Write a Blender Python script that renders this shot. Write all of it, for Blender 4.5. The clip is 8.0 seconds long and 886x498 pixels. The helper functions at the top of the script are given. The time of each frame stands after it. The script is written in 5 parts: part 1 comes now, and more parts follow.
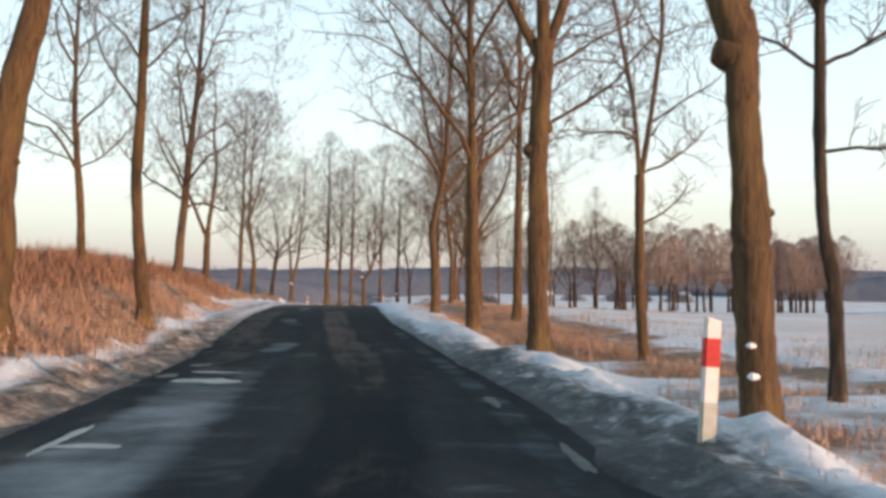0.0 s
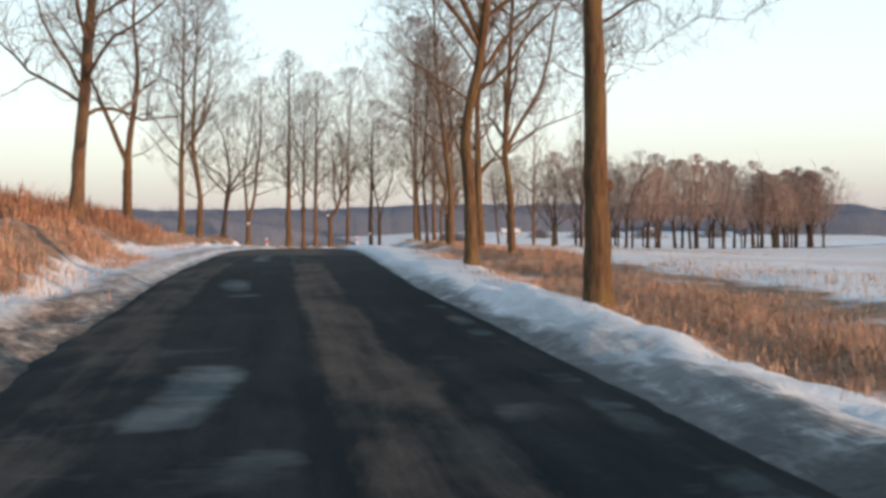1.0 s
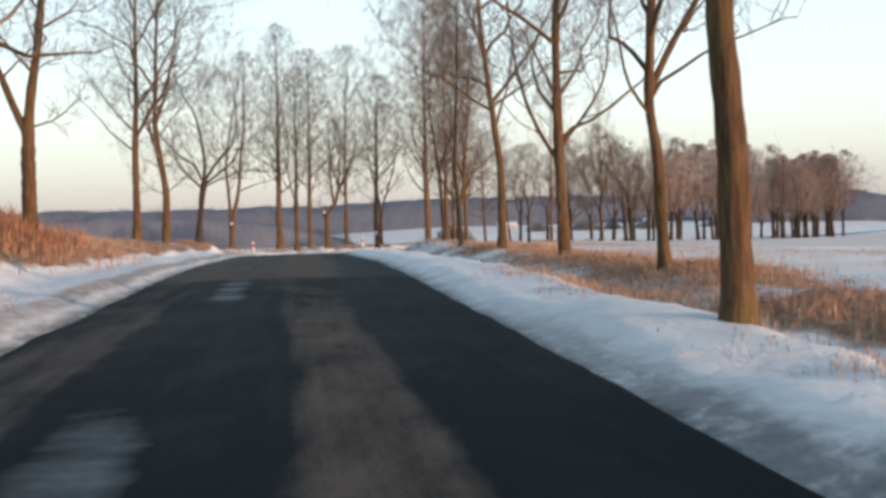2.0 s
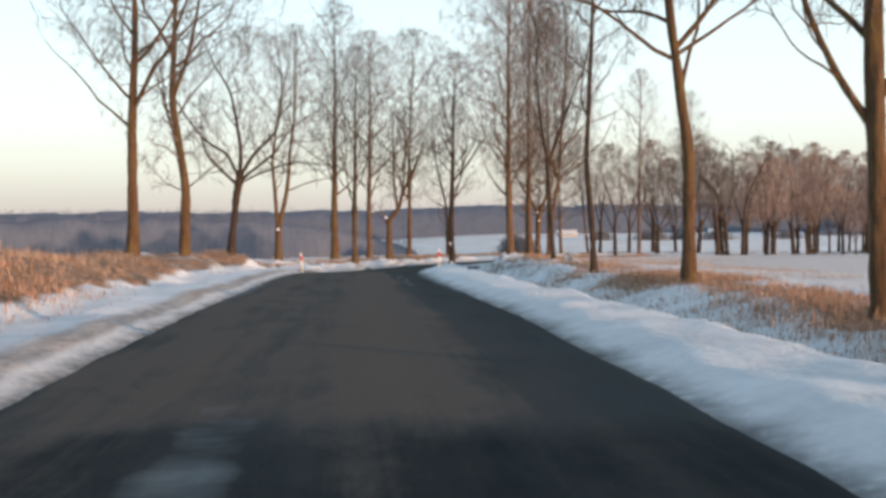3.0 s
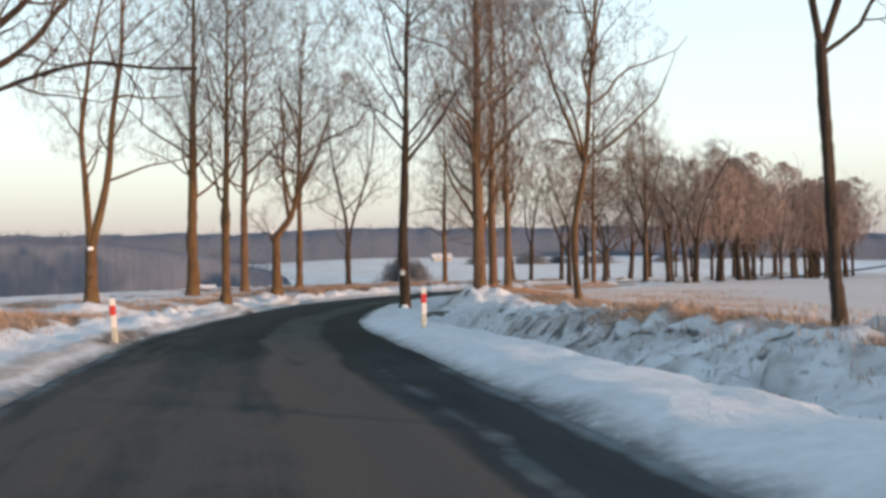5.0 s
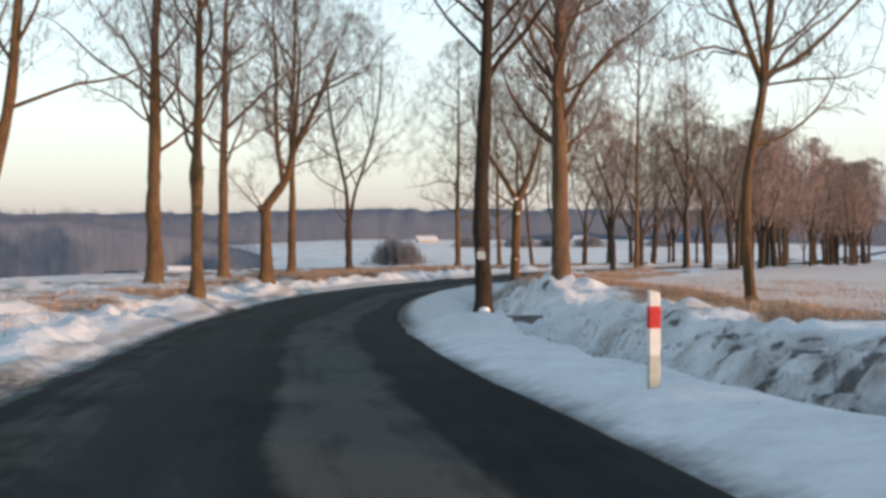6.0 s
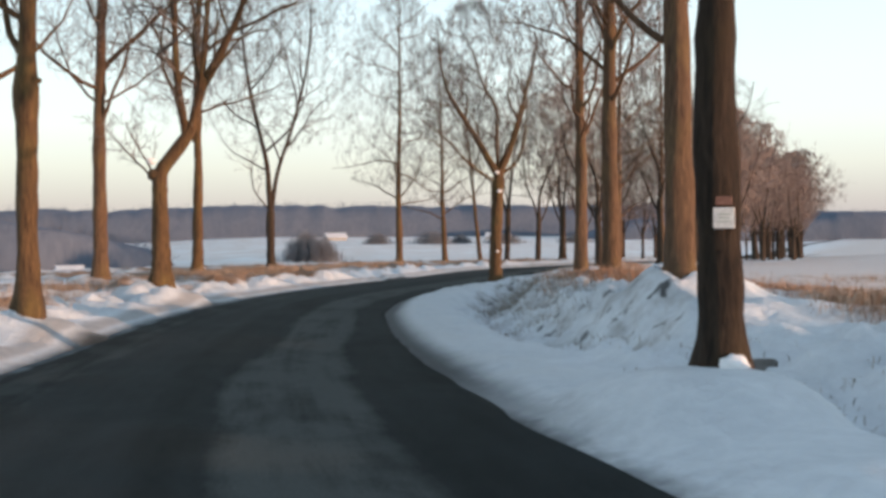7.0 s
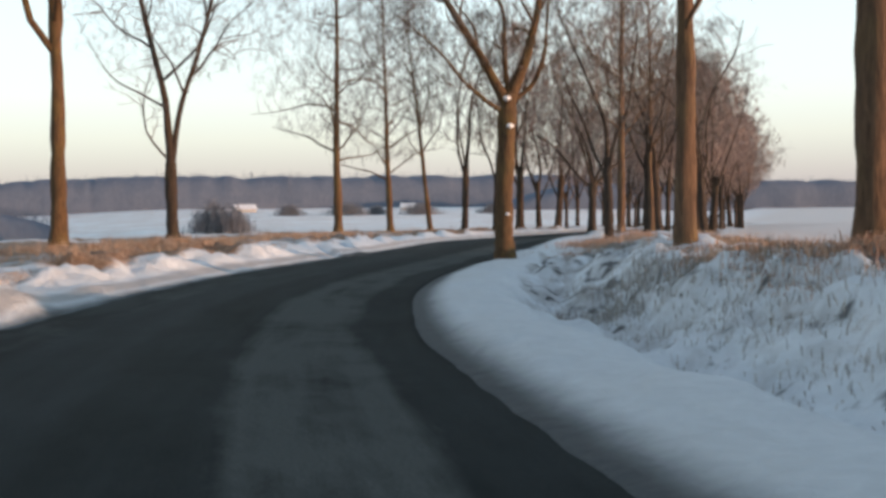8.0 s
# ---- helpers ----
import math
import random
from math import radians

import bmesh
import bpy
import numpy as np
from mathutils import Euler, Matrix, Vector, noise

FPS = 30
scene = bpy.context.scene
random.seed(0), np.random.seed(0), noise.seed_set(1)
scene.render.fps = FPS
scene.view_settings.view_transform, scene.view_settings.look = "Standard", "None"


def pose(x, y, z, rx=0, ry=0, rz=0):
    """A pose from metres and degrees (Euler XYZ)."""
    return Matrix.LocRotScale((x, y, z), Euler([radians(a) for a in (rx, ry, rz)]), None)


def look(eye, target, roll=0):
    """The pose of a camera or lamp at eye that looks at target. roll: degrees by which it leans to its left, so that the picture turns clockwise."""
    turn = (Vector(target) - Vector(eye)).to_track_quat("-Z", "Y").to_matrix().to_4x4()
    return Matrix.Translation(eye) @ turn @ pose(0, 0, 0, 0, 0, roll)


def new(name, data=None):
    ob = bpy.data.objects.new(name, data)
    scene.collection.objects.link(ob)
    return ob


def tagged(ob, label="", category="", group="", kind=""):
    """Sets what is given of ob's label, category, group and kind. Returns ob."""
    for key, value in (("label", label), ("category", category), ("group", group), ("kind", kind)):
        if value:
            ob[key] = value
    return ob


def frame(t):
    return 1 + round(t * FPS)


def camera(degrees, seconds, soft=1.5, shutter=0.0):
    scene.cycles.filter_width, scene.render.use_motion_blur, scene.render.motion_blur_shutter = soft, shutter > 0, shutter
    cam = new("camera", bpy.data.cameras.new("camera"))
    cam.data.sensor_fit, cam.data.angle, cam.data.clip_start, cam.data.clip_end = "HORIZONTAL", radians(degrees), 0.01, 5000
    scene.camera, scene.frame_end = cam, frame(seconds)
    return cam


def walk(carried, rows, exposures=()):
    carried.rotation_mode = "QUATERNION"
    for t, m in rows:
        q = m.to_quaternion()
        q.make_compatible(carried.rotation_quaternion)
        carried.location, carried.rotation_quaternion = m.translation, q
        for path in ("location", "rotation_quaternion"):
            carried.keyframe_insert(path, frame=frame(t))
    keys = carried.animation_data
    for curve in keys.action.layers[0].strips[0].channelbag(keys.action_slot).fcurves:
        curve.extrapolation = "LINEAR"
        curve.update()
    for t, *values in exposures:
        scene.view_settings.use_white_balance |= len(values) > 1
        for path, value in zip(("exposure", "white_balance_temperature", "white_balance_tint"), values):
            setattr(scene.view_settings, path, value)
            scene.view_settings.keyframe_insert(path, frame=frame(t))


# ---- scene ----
# The drive: seconds, metres, then pitch, roll and yaw in degrees.
cam = camera(46.0, 8.0, soft=3.3, shutter=0.07)
ROWS = [
    (0.0, 0.000, -0.000, 1.297, 2.40, -0.53, -0.01),
    (0.5, -0.830, 7.241, 1.357, 0.67, -0.18, 0.86),
    (1.0, -1.830, 14.246, 1.327, -0.97, 0.27, -2.20),
    (1.5, -2.607, 21.517, 1.372, -2.07, 0.71, -1.70),
    (1.7, -2.909, 24.388, 1.412, -1.57, 1.55, -2.68),
    (2.8, -4.557, 39.855, 1.762, -1.05, 0.87, -1.87),
    (3.0, -4.887, 42.685, 1.796, -0.88, 0.54, 0.31),
    (3.2, -5.212, 45.493, 1.816, -0.13, 1.16, 1.15),
    (3.5, -5.686, 49.720, 1.827, -1.11, 2.79, -1.07),
    (4.0, -6.415, 57.039, 1.846, 1.16, 2.95, -2.98),
    (4.4, -7.086, 62.666, 1.786, 0.14, 3.78, -6.40),
    (4.5, -7.243, 64.070, 1.769, 0.35, 2.12, -5.99),
    (5.8, -8.721, 82.494, 1.554, -0.30, 0.06, -7.70),
    (6.0, -8.839, 85.386, 1.491, -0.59, 0.13, -8.30),
    (6.2, -8.941, 88.264, 1.411, -0.65, 0.62, -9.55),
    (6.5, -9.044, 92.571, 1.264, -2.82, 1.16, -10.76),
    (6.9, -9.032, 98.354, 1.040, -0.48, 0.32, -12.66),
    (7.0, -8.993, 99.801, 0.987, -0.72, 0.35, -13.48),
    (7.5, -8.568, 107.038, 0.753, -0.63, 0.32, -16.26),
    (8.0, -7.802, 114.203, 0.546, -2.31, 0.66, -18.44),
]
walk(cam, [(t, pose(x, y, z, 90 + pitch, roll, yaw)) for t, x, y, z, pitch, roll, yaw in ROWS],
     exposures=[(0.0, 0.09), (8.0, 0.09)])

# ---- light: a low winter sun behind and to the right, and the sky ----
SUN_AZ, SUN_EL = 127.0, 4.2
sun_data = bpy.data.lights.new("sun", "SUN")
sun_data.energy, sun_data.angle, sun_data.color = 5.3, radians(0.6), (1.0, 0.59, 0.37)
sun = new("sun", sun_data)
to_sun = Vector((math.sin(radians(SUN_AZ)) * math.cos(radians(SUN_EL)), math.cos(radians(SUN_AZ)) * math.cos(radians(SUN_EL)), math.sin(radians(SUN_EL))))
sun.matrix_world = look(to_sun * 100, (0, 0, 0))
world = bpy.data.worlds.new("winter_sky")
scene.world = world
world.use_nodes = True
wn, wl = world.node_tree.nodes, world.node_tree.links
wn.clear()
sky = wn.new("ShaderNodeTexSky")
sky.sky_type, sky.sun_disc = "NISHITA", False
sky.sun_elevation, sky.sun_rotation = radians(SUN_EL), radians(SUN_AZ)
sky.air_density, sky.dust_density, sky.ozone_density, sky.altitude = 1.0, 0.6, 2.0, 100
# thin high haze: pale mauve on the horizon, cream above it, then pale blue
direction = wn.new("ShaderNodeTexCoord")
height = wn.new("ShaderNodeSeparateXYZ")
haze = wn.new("ShaderNodeValToRGB")
stops = [(0.0, (0.44, 0.41, 0.46)), (0.03, (0.57, 0.54, 0.54)), (0.065, (0.76, 0.765, 0.695)), (0.10, (0.845, 0.895, 0.835)), (0.15, (0.84, 0.95, 0.94)), (0.24, (0.76, 0.94, 1.0)), (0.5, (0.47, 0.61, 0.75)), (1.0, (0.29, 0.38, 0.49))]
while len(haze.color_ramp.elements) < len(stops):
    haze.color_ramp.elements.new(0.5)
for el, (p, col) in zip(haze.color_ramp.elements, stops):
    el.position, el.color = p, (*col, 1)
wl.new(direction.outputs["Generated"], height.inputs[0])
wl.new(height.outputs["Z"], haze.inputs[0])
thin = wn.new("ShaderNodeMix")
thin.data_type, thin.blend_type = "RGBA", "ADD"
thin.inputs[0].default_value = 0.05
wl.new(haze.outputs[0], thin.inputs[6])
wl.new(sky.outputs[0], thin.inputs[7])
back = wn.new("ShaderNodeBackground")
back.inputs[1].default_value = 1.0
wout = wn.new("ShaderNodeOutputWorld")
wl.new(thin.outputs[2], back.inputs[0])
wl.new(back.outputs[0], wout.inputs[0])


# ---- materials ----
class Mat:
    """A small builder of procedural node materials."""

    def __init__(self, name, rough=0.8, metal=0.0, spec=0.5):
        self.m = bpy.data.materials.new(name)
        self.m.use_nodes = True
        self.n, self.l = self.m.node_tree.nodes, self.m.node_tree.links
        self.b = self.n["Principled BSDF"]
        self.b.inputs["Roughness"].default_value = rough
        self.b.inputs["Metallic"].default_value = metal
        self.b.inputs["Specular IOR Level"].default_value = spec

    def put(self, sock, v):
        if hasattr(v, "links"):
            self.l.new(v, sock)
        else:
            sock.default_value = v

    def coord(self, kind="Object", scale=(1, 1, 1)):
        c = self.n.new("ShaderNodeTexCoord")
        mp = self.n.new("ShaderNodeMapping")
        mp.inputs["Scale"].default_value = scale
        self.l.new(c.outputs[kind], mp.inputs["Vector"])
        return mp.outputs[0]

    def noise(self, vec, scale, detail=5.0, rough=0.55, distortion=0.0):
        t = self.n.new("ShaderNodeTexNoise")
        t.inputs["Scale"].default_value, t.inputs["Detail"].default_value = scale, detail
        t.inputs["Roughness"].default_value, t.inputs["Distortion"].default_value = rough, distortion
        self.l.new(vec, t.inputs["Vector"])
        return t.outputs["Fac"]

    def ramp(self, fac, stops):
        r = self.n.new("ShaderNodeValToRGB")
        e = r.color_ramp.elements
        while len(e) < len(stops):
            e.new(0.5)
        for el, (p, c) in zip(e, stops):
            el.position = p
            el.color = (*c, 1) if len(c) == 3 else c
        self.l.new(fac, r.inputs[0])
        return r.outputs[0]

    def mask(self, fac, lo, hi):
        return self.ramp(fac, [(lo, (0, 0, 0)), (hi, (1, 1, 1))])

    def mix(self, fac, a, b):
        x = self.n.new("ShaderNodeMix")
        x.data_type = "RGBA"
        self.put(x.inputs[0], fac)
        for s, v in ((x.inputs[6], a), (x.inputs[7], b)):
            self.put(s, (*v, 1) if isinstance(v, tuple) and len(v) == 3 else v)
        return x.outputs[2]

    def math(self, op, a, b=0.0):
        x = self.n.new("ShaderNodeMath")
        x.operation = op
        self.put(x.inputs[0], a)
        self.put(x.inputs[1], b)
        return x.outputs[0]

    def smooth(self, x, a, b):
        r = self.n.new("ShaderNodeMapRange")
        r.interpolation_type = "SMOOTHSTEP"
        r.inputs["From Min"].default_value, r.inputs["From Max"].default_value = min(a, b), max(a, b)
        r.inputs["To Min"].default_value, r.inputs["To Max"].default_value = (0.0, 1.0) if a < b else (1.0, 0.0)
        self.put(r.inputs["Value"], x)
        return r.outputs[0]

    def mul(self, *xs):
        out = xs[0]
        for x in xs[1:]:
            out = self.math("MULTIPLY", out, x)
        return out

    def attr(self, name):
        a = self.n.new("ShaderNodeAttribute")
        a.attribute_name = name
        return a.outputs["Fac"]

    def road_vector(self, across, lengthwise):
        """Coordinates along the road: its offset and its way, each scaled."""
        c = self.n.new("ShaderNodeCombineXYZ")
        self.l.new(self.mul(self.attr("off"), across), c.inputs[0])
        self.l.new(self.mul(self.attr("way"), lengthwise), c.inputs[1])
        return c.outputs[0]

    def random(self):
        return self.n.new("ShaderNodeObjectInfo").outputs["Random"]

    def island(self):
        return self.n.new("ShaderNodeNewGeometry").outputs["Random Per Island"]

    def bump(self, height, strength, dist=0.02):
        x = self.n.new("ShaderNodeBump")
        x.inputs["Strength"].default_value, x.inputs["Distance"].default_value = strength, dist
        self.l.new(height, x.inputs["Height"])
        self.l.new(x.outputs[0], self.b.inputs["Normal"])

    def colour(self, v):
        self.put(self.b.inputs["Base Color"], (*v, 1) if isinstance(v, tuple) and len(v) == 3 else v)
        return self

    def rough(self, v):
        self.put(self.b.inputs["Roughness"], v)


def bark_material(name, dark, light, moss):
    k = Mat(name, 0.9, spec=0.2)
    ridges = k.noise(k.coord("Object", (9, 9, 1.3)), 2.2, 6, 0.65, 0.6)
    patch = k.noise(k.coord("Object", (1, 1, 0.5)), 1.7, 3)
    base = k.ramp(ridges, [(0.3, dark), (0.7, light)])
    green = k.mask(patch, 0.5, 0.68)
    k.colour(k.mix(green, base, k.mix(ridges, base, moss)))
    k.bump(ridges, 0.9, 0.05)
    return k.m


BARK = bark_material("bark_brown", (0.038, 0.026, 0.018), (0.172, 0.104, 0.053), (0.165, 0.122, 0.044))
BARK_DARK = bark_material("bark_dark", (0.022, 0.018, 0.015), (0.08, 0.059, 0.045), (0.08, 0.062, 0.035))
BARK_WET = bark_material("bark_wet_dark", (0.012, 0.010, 0.009), (0.058, 0.040, 0.028), (0.06, 0.042, 0.022))
BARK_RED = bark_material("bark_reddish", (0.058, 0.036, 0.026), (0.188, 0.118, 0.072), (0.17, 0.12, 0.055))


def twig_material(name, a, b):
    k = Mat(name, 0.85, spec=0.2)
    k.colour(k.ramp(k.island(), [(0.0, a), (1.0, b)]))
    return k.m


TWIG = twig_material("twig_brown", (0.105, 0.090, 0.079), (0.25, 0.214, 0.185))
TWIG_RED = twig_material("twig_reddish", (0.17, 0.128, 0.107), (0.34, 0.268, 0.225))
# paler than the nearer twigs: air haze put into the avenue's colour
TWIG_FAR_HAZY = twig_material("twig_far_hazy", (0.215, 0.163, 0.143), (0.365, 0.285, 0.25))
WEED = twig_material("grey_weed", (0.18, 0.17, 0.16), (0.40, 0.36, 0.31))
BRUSH = twig_material("reddish_brush", (0.17, 0.09, 0.06), (0.36, 0.21, 0.14))
# The bluish stem colours put distance haze into the far brushwood.
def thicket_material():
    k = Mat("far_thicket_hazy", 0.95, spec=0.1)
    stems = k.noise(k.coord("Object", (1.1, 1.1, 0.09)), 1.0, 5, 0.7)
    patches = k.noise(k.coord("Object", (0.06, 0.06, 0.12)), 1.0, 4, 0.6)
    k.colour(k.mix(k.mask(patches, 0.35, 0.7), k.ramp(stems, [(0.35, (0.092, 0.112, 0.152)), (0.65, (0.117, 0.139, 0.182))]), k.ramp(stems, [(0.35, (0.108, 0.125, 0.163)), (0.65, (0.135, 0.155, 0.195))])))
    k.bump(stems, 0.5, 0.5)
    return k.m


FAR_MASS_HAZY = thicket_material()
HEDGE = twig_material("grey_hedge", (0.15, 0.155, 0.175), (0.24, 0.24, 0.255))
# blue-grey in place of brown twigs: distance haze held in the base colour
FAR_WOOD_HAZY = twig_material("far_brushwood_hazy", (0.11, 0.132, 0.178), (0.14, 0.165, 0.215))


def snow_ground_material():
    k = Mat("snow_ground", 0.75, spec=0.25)
    v = k.coord("Object")
    fine = k.noise(v, 6.0, 6, 0.62)
    mid = k.noise(v, 1.1, 5, 0.6)
    big = k.noise(v, 0.09, 4, 0.55)
    snow = k.ramp(k.math("ADD", k.mul(mid, 0.6), k.mul(fine, 0.4)), [(0.3, (0.52, 0.56, 0.60)), (0.7, (0.745, 0.79, 0.83))])
    # brighter field snow: sunlight put into the colour, against the shaded verge
    sunlit_snow = k.ramp(mid, [(0.3, (0.66, 0.68, 0.70)), (0.7, (0.86, 0.87, 0.885))])
    snow = k.mix(k.attr("field"), snow, sunlit_snow)
    litter = k.ramp(fine, [(0.3, (0.14, 0.085, 0.055)), (0.7, (0.34, 0.225, 0.15))])
    shown = k.mask(k.math("ADD", k.mul(k.attr("grass"), 0.75), k.mul(mid, 0.6)), 0.57, 0.74)
    way = k.attr("way")
    # pinkish mix: dry stubble plus the sun's warm tint in one colour
    stubble = k.mask(k.math("ADD", k.math("ADD", k.mul(big, 0.8), k.mul(fine, 0.4)), k.mul(k.smooth(way, 78, 102), k.smooth(k.attr("off"), 9, 14), 0.2)), 0.44, 0.66)
    snow = k.mix(k.mul(stubble, k.attr("field"), 0.7), snow, (0.54, 0.43, 0.375))
    c = k.mix(shown, snow, litter)
    clump = k.noise(k.road_vector(1.5, 1.0), 1.0, 5, 0.58)
    tuft = k.noise(k.road_vector(6.0, 4.5), 1.0, 5, 0.65)
    weedy = k.mask(k.math("ADD", k.mul(k.attr("weed"), 0.5), k.mul(clump, 0.8)), 0.735, 0.95)
    c = k.mix(k.mul(weedy, 0.85), c, k.ramp(tuft, [(0.3, (0.135, 0.131, 0.126)), (0.7, (0.43, 0.42, 0.408))]))
    hollow = k.noise(k.road_vector(2.7, 1.9), 1.0, 3, 0.5)
    bare = k.mask(k.math("ADD", k.mul(k.attr("weed"), 0.3), k.math("ADD", k.mul(hollow, 0.75), k.mul(clump, 0.25))), 0.80, 0.87)
    c = k.mix(k.mul(bare, 0.9), c, k.ramp(tuft, [(0.3, (0.022, 0.024, 0.027)), (0.7, (0.10, 0.10, 0.10))]))
    off = k.attr("off")
    late = k.smooth(way, 104, 113)
    warp = k.math("ADD", k.mul(k.math("SUBTRACT", mid, 0.5), 0.34), k.mul(k.math("SUBTRACT", fine, 0.5), 0.18))
    warp = k.math("SUBTRACT", warp, k.mul(late, warp, 0.55))
    right = k.math("SUBTRACT", k.math("ADD", off, warp), 2.55)
    left = k.math("SUBTRACT", k.math("SUBTRACT", warp, off), 2.55)
    early = k.smooth(way, 46, 30)
    first = k.smooth(way, 32, 18)
    first_l = k.smooth(way, 42, 27)
    mud = k.mul(k.smooth(way, 91, 94), k.smooth(way, 101, 98))
    on_r, on_l = k.smooth(off, 0.0, 0.1), k.smooth(off, 0.0, -0.1)
    slush_r = k.mul(on_r, k.math("MAXIMUM", k.math("MAXIMUM", k.smooth(right, 0.42, -0.2), k.mul(early, k.smooth(right, 0.6, 0.2), 0.85)), k.math("MAXIMUM", k.mul(first, k.smooth(right, 1.2, 0.65), 0.94), k.mul(late, k.smooth(right, 0.62, 0.1), 0.92))))
    slush_l = k.mul(on_l, k.smooth(left, 0.42, -0.15))
    band_l = k.mul(on_l, k.smooth(left, 0.25, 0.42), k.smooth(left, 0.95, 0.6), k.math("ADD", k.mul(k.smooth(way, 38, 46), k.smooth(way, 92, 80), 0.25), 0.55))
    sand_l = k.mul(on_l, k.math("MAXIMUM", k.mul(early, 0.45), k.math("MAXIMUM", first_l, mud)), k.smooth(left, 1.15, 0.65))
    rut = k.math("ADD", k.mul(k.noise(k.road_vector(3.4, 1.3), 1.0, 6, 0.68, 0.5), 0.7), k.mul(fine, 0.3))
    rut = k.math("SUBTRACT", k.mul(rut, 2.3), 0.65)
    rut = k.math("SUBTRACT", rut, k.mul(late, 0.7, k.math("SUBTRACT", rut, 0.3)))
    far_r, far_l = k.mul(k.smooth(right, -0.3, 1.1), on_r), k.mul(k.smooth(left, -0.3, 1.1), on_l)
    soot = k.math("SUBTRACT", k.math("ADD", k.math("SUBTRACT", k.mul(rut, 0.95), 0.2), k.mul(k.math("ADD", far_r, far_l), 0.42)), k.math("ADD", k.mul(first, 0.14), k.mul(late, k.smooth(right, 0.45, 0.05), 0.16)))
    grey = k.ramp(soot, [(0.22, (0.025, 0.029, 0.031)), (0.46, (0.11, 0.12, 0.12)), (0.74, (0.52, 0.54, 0.55))])
    sand = k.ramp(rut, [(0.30, (0.022, 0.019, 0.017)), (0.48, (0.15, 0.105, 0.075)), (0.66, (0.34, 0.27, 0.21)), (0.88, (0.62, 0.60, 0.58))])
    c = k.mix(band_l, c, k.ramp(rut, [(0.3, (0.16, 0.135, 0.12)), (0.7, (0.36, 0.325, 0.30))]))
    c = k.mix(k.mul(sand_l, 0.9), c, sand)
    grimy = k.mul(late, on_r, k.smooth(right, 2.3, 0.5), k.mask(k.math("ADD", k.mul(mid, 0.6), k.mul(big, 0.5)), 0.35, 0.7), 0.6)
    c = k.mix(grimy, c, (0.40, 0.405, 0.395))
    c = k.mix(k.math("MAXIMUM", slush_r, slush_l), c, grey)
    k.colour(c)
    k.bump(k.math("ADD", k.mul(mid, 0.8), k.math("ADD", k.mul(clump, 0.6), k.mul(fine, 0.55))), 0.9, 0.11)
    return k.m


SNOW_GROUND = snow_ground_material()


def asphalt_material():
    k = Mat("wet_asphalt", 0.8, spec=0.03)
    uv = k.coord("UV")
    streak = k.noise(k.coord("UV", (2.2, 0.10, 1)), 1.2, 6, 0.65)
    blot = k.noise(k.coord("UV", (0.8, 0.5, 1)), 1.3, 5, 0.65)
    patch = k.noise(k.coord("UV", (0.55, 0.85, 1)), 1.0, 5, 0.62, 0.3)
    grain = k.noise(uv, 45.0, 3, 0.7)
    # Wet tones; their blue is reflected sky painted into the base colour.
    wet = k.ramp(grain, [(0.3, (0.0055, 0.0092, 0.0122)), (0.7, (0.0115, 0.018, 0.0225))])
    damp_sheen = k.ramp(grain, [(0.3, (0.027, 0.0335, 0.0365)), (0.7, (0.050, 0.0585, 0.062))])
    dry = k.ramp(grain, [(0.3, (0.080, 0.070, 0.062)), (0.7, (0.142, 0.125, 0.112))])
    far = k.n.new("ShaderNodeSeparateXYZ")
    k.l.new(uv, far.inputs[0])
    past = k.smooth(far.outputs[1], 112, 130)
    dry = k.mix(past, dry, k.ramp(grain, [(0.3, (0.063, 0.068, 0.065)), (0.7, (0.112, 0.12, 0.115))]))
    wet = k.mix(past, wet, k.ramp(grain, [(0.3, (0.0078, 0.0107, 0.0109)), (0.7, (0.0155, 0.020, 0.0199))]))
    damp_sheen = k.mix(past, damp_sheen, k.ramp(grain, [(0.3, (0.0225, 0.0275, 0.0295)), (0.7, (0.042, 0.0485, 0.051))]))
    stain = k.noise(k.coord("UV", (1.1, 0.35, 1)), 0.9, 6, 0.7, 0.8)
    wear = k.math("SUBTRACT", k.math("ADD", k.math("ADD", k.mul(streak, 1.0), k.mul(blot, 0.9)), k.mul(stain, 1.1)), 1.0)
    c = k.mix(k.mask(k.math("ADD", k.mul(k.attr("damp_sheen"), 0.6), k.mul(wear, 0.5)), 0.3, 0.75), wet, damp_sheen)
    d = k.mask(k.math("ADD", k.mul(k.attr("dusty"), 0.75), k.mul(wear, 0.75)), 0.62, 0.98)
    c = k.mix(k.mul(d, 0.85), c, dry)
    ice = k.mask(k.math("ADD", k.mul(k.attr("icy"), 0.6), k.mul(patch, 0.85)), 0.68, 1.06)
    c = k.mix(k.mul(ice, 0.8), c, k.ramp(blot, [(0.25, (0.075, 0.095, 0.105)), (0.8, (0.34, 0.40, 0.43))]))
    k.colour(c)
    k.rough(k.ramp(d, [(0.0, (0.72, 0.72, 0.72)), (1.0, (0.9, 0.9, 0.9))]))
    k.bump(k.math("ADD", grain, k.mul(blot, 0.5)), 0.4, 0.012)
    return k.m


ASPHALT = asphalt_material()


def plain_material(name, a, b, scale=12, rough=0.6):
    k = Mat(name, rough)
    k.colour(k.ramp(k.noise(k.coord("Object"), scale, 5), [(0.3, a), (0.7, b)]))
    return k.m


SNOW = plain_material("snow", (0.80, 0.81, 0.84), (0.88, 0.89, 0.91), 5, 0.8)
POST_WHITE = plain_material("post_white", (0.66, 0.65, 0.62), (0.80, 0.79, 0.76), 9, 0.45)
POST_RED = plain_material("post_red", (0.48, 0.035, 0.03), (0.62, 0.06, 0.045), 20, 0.35)
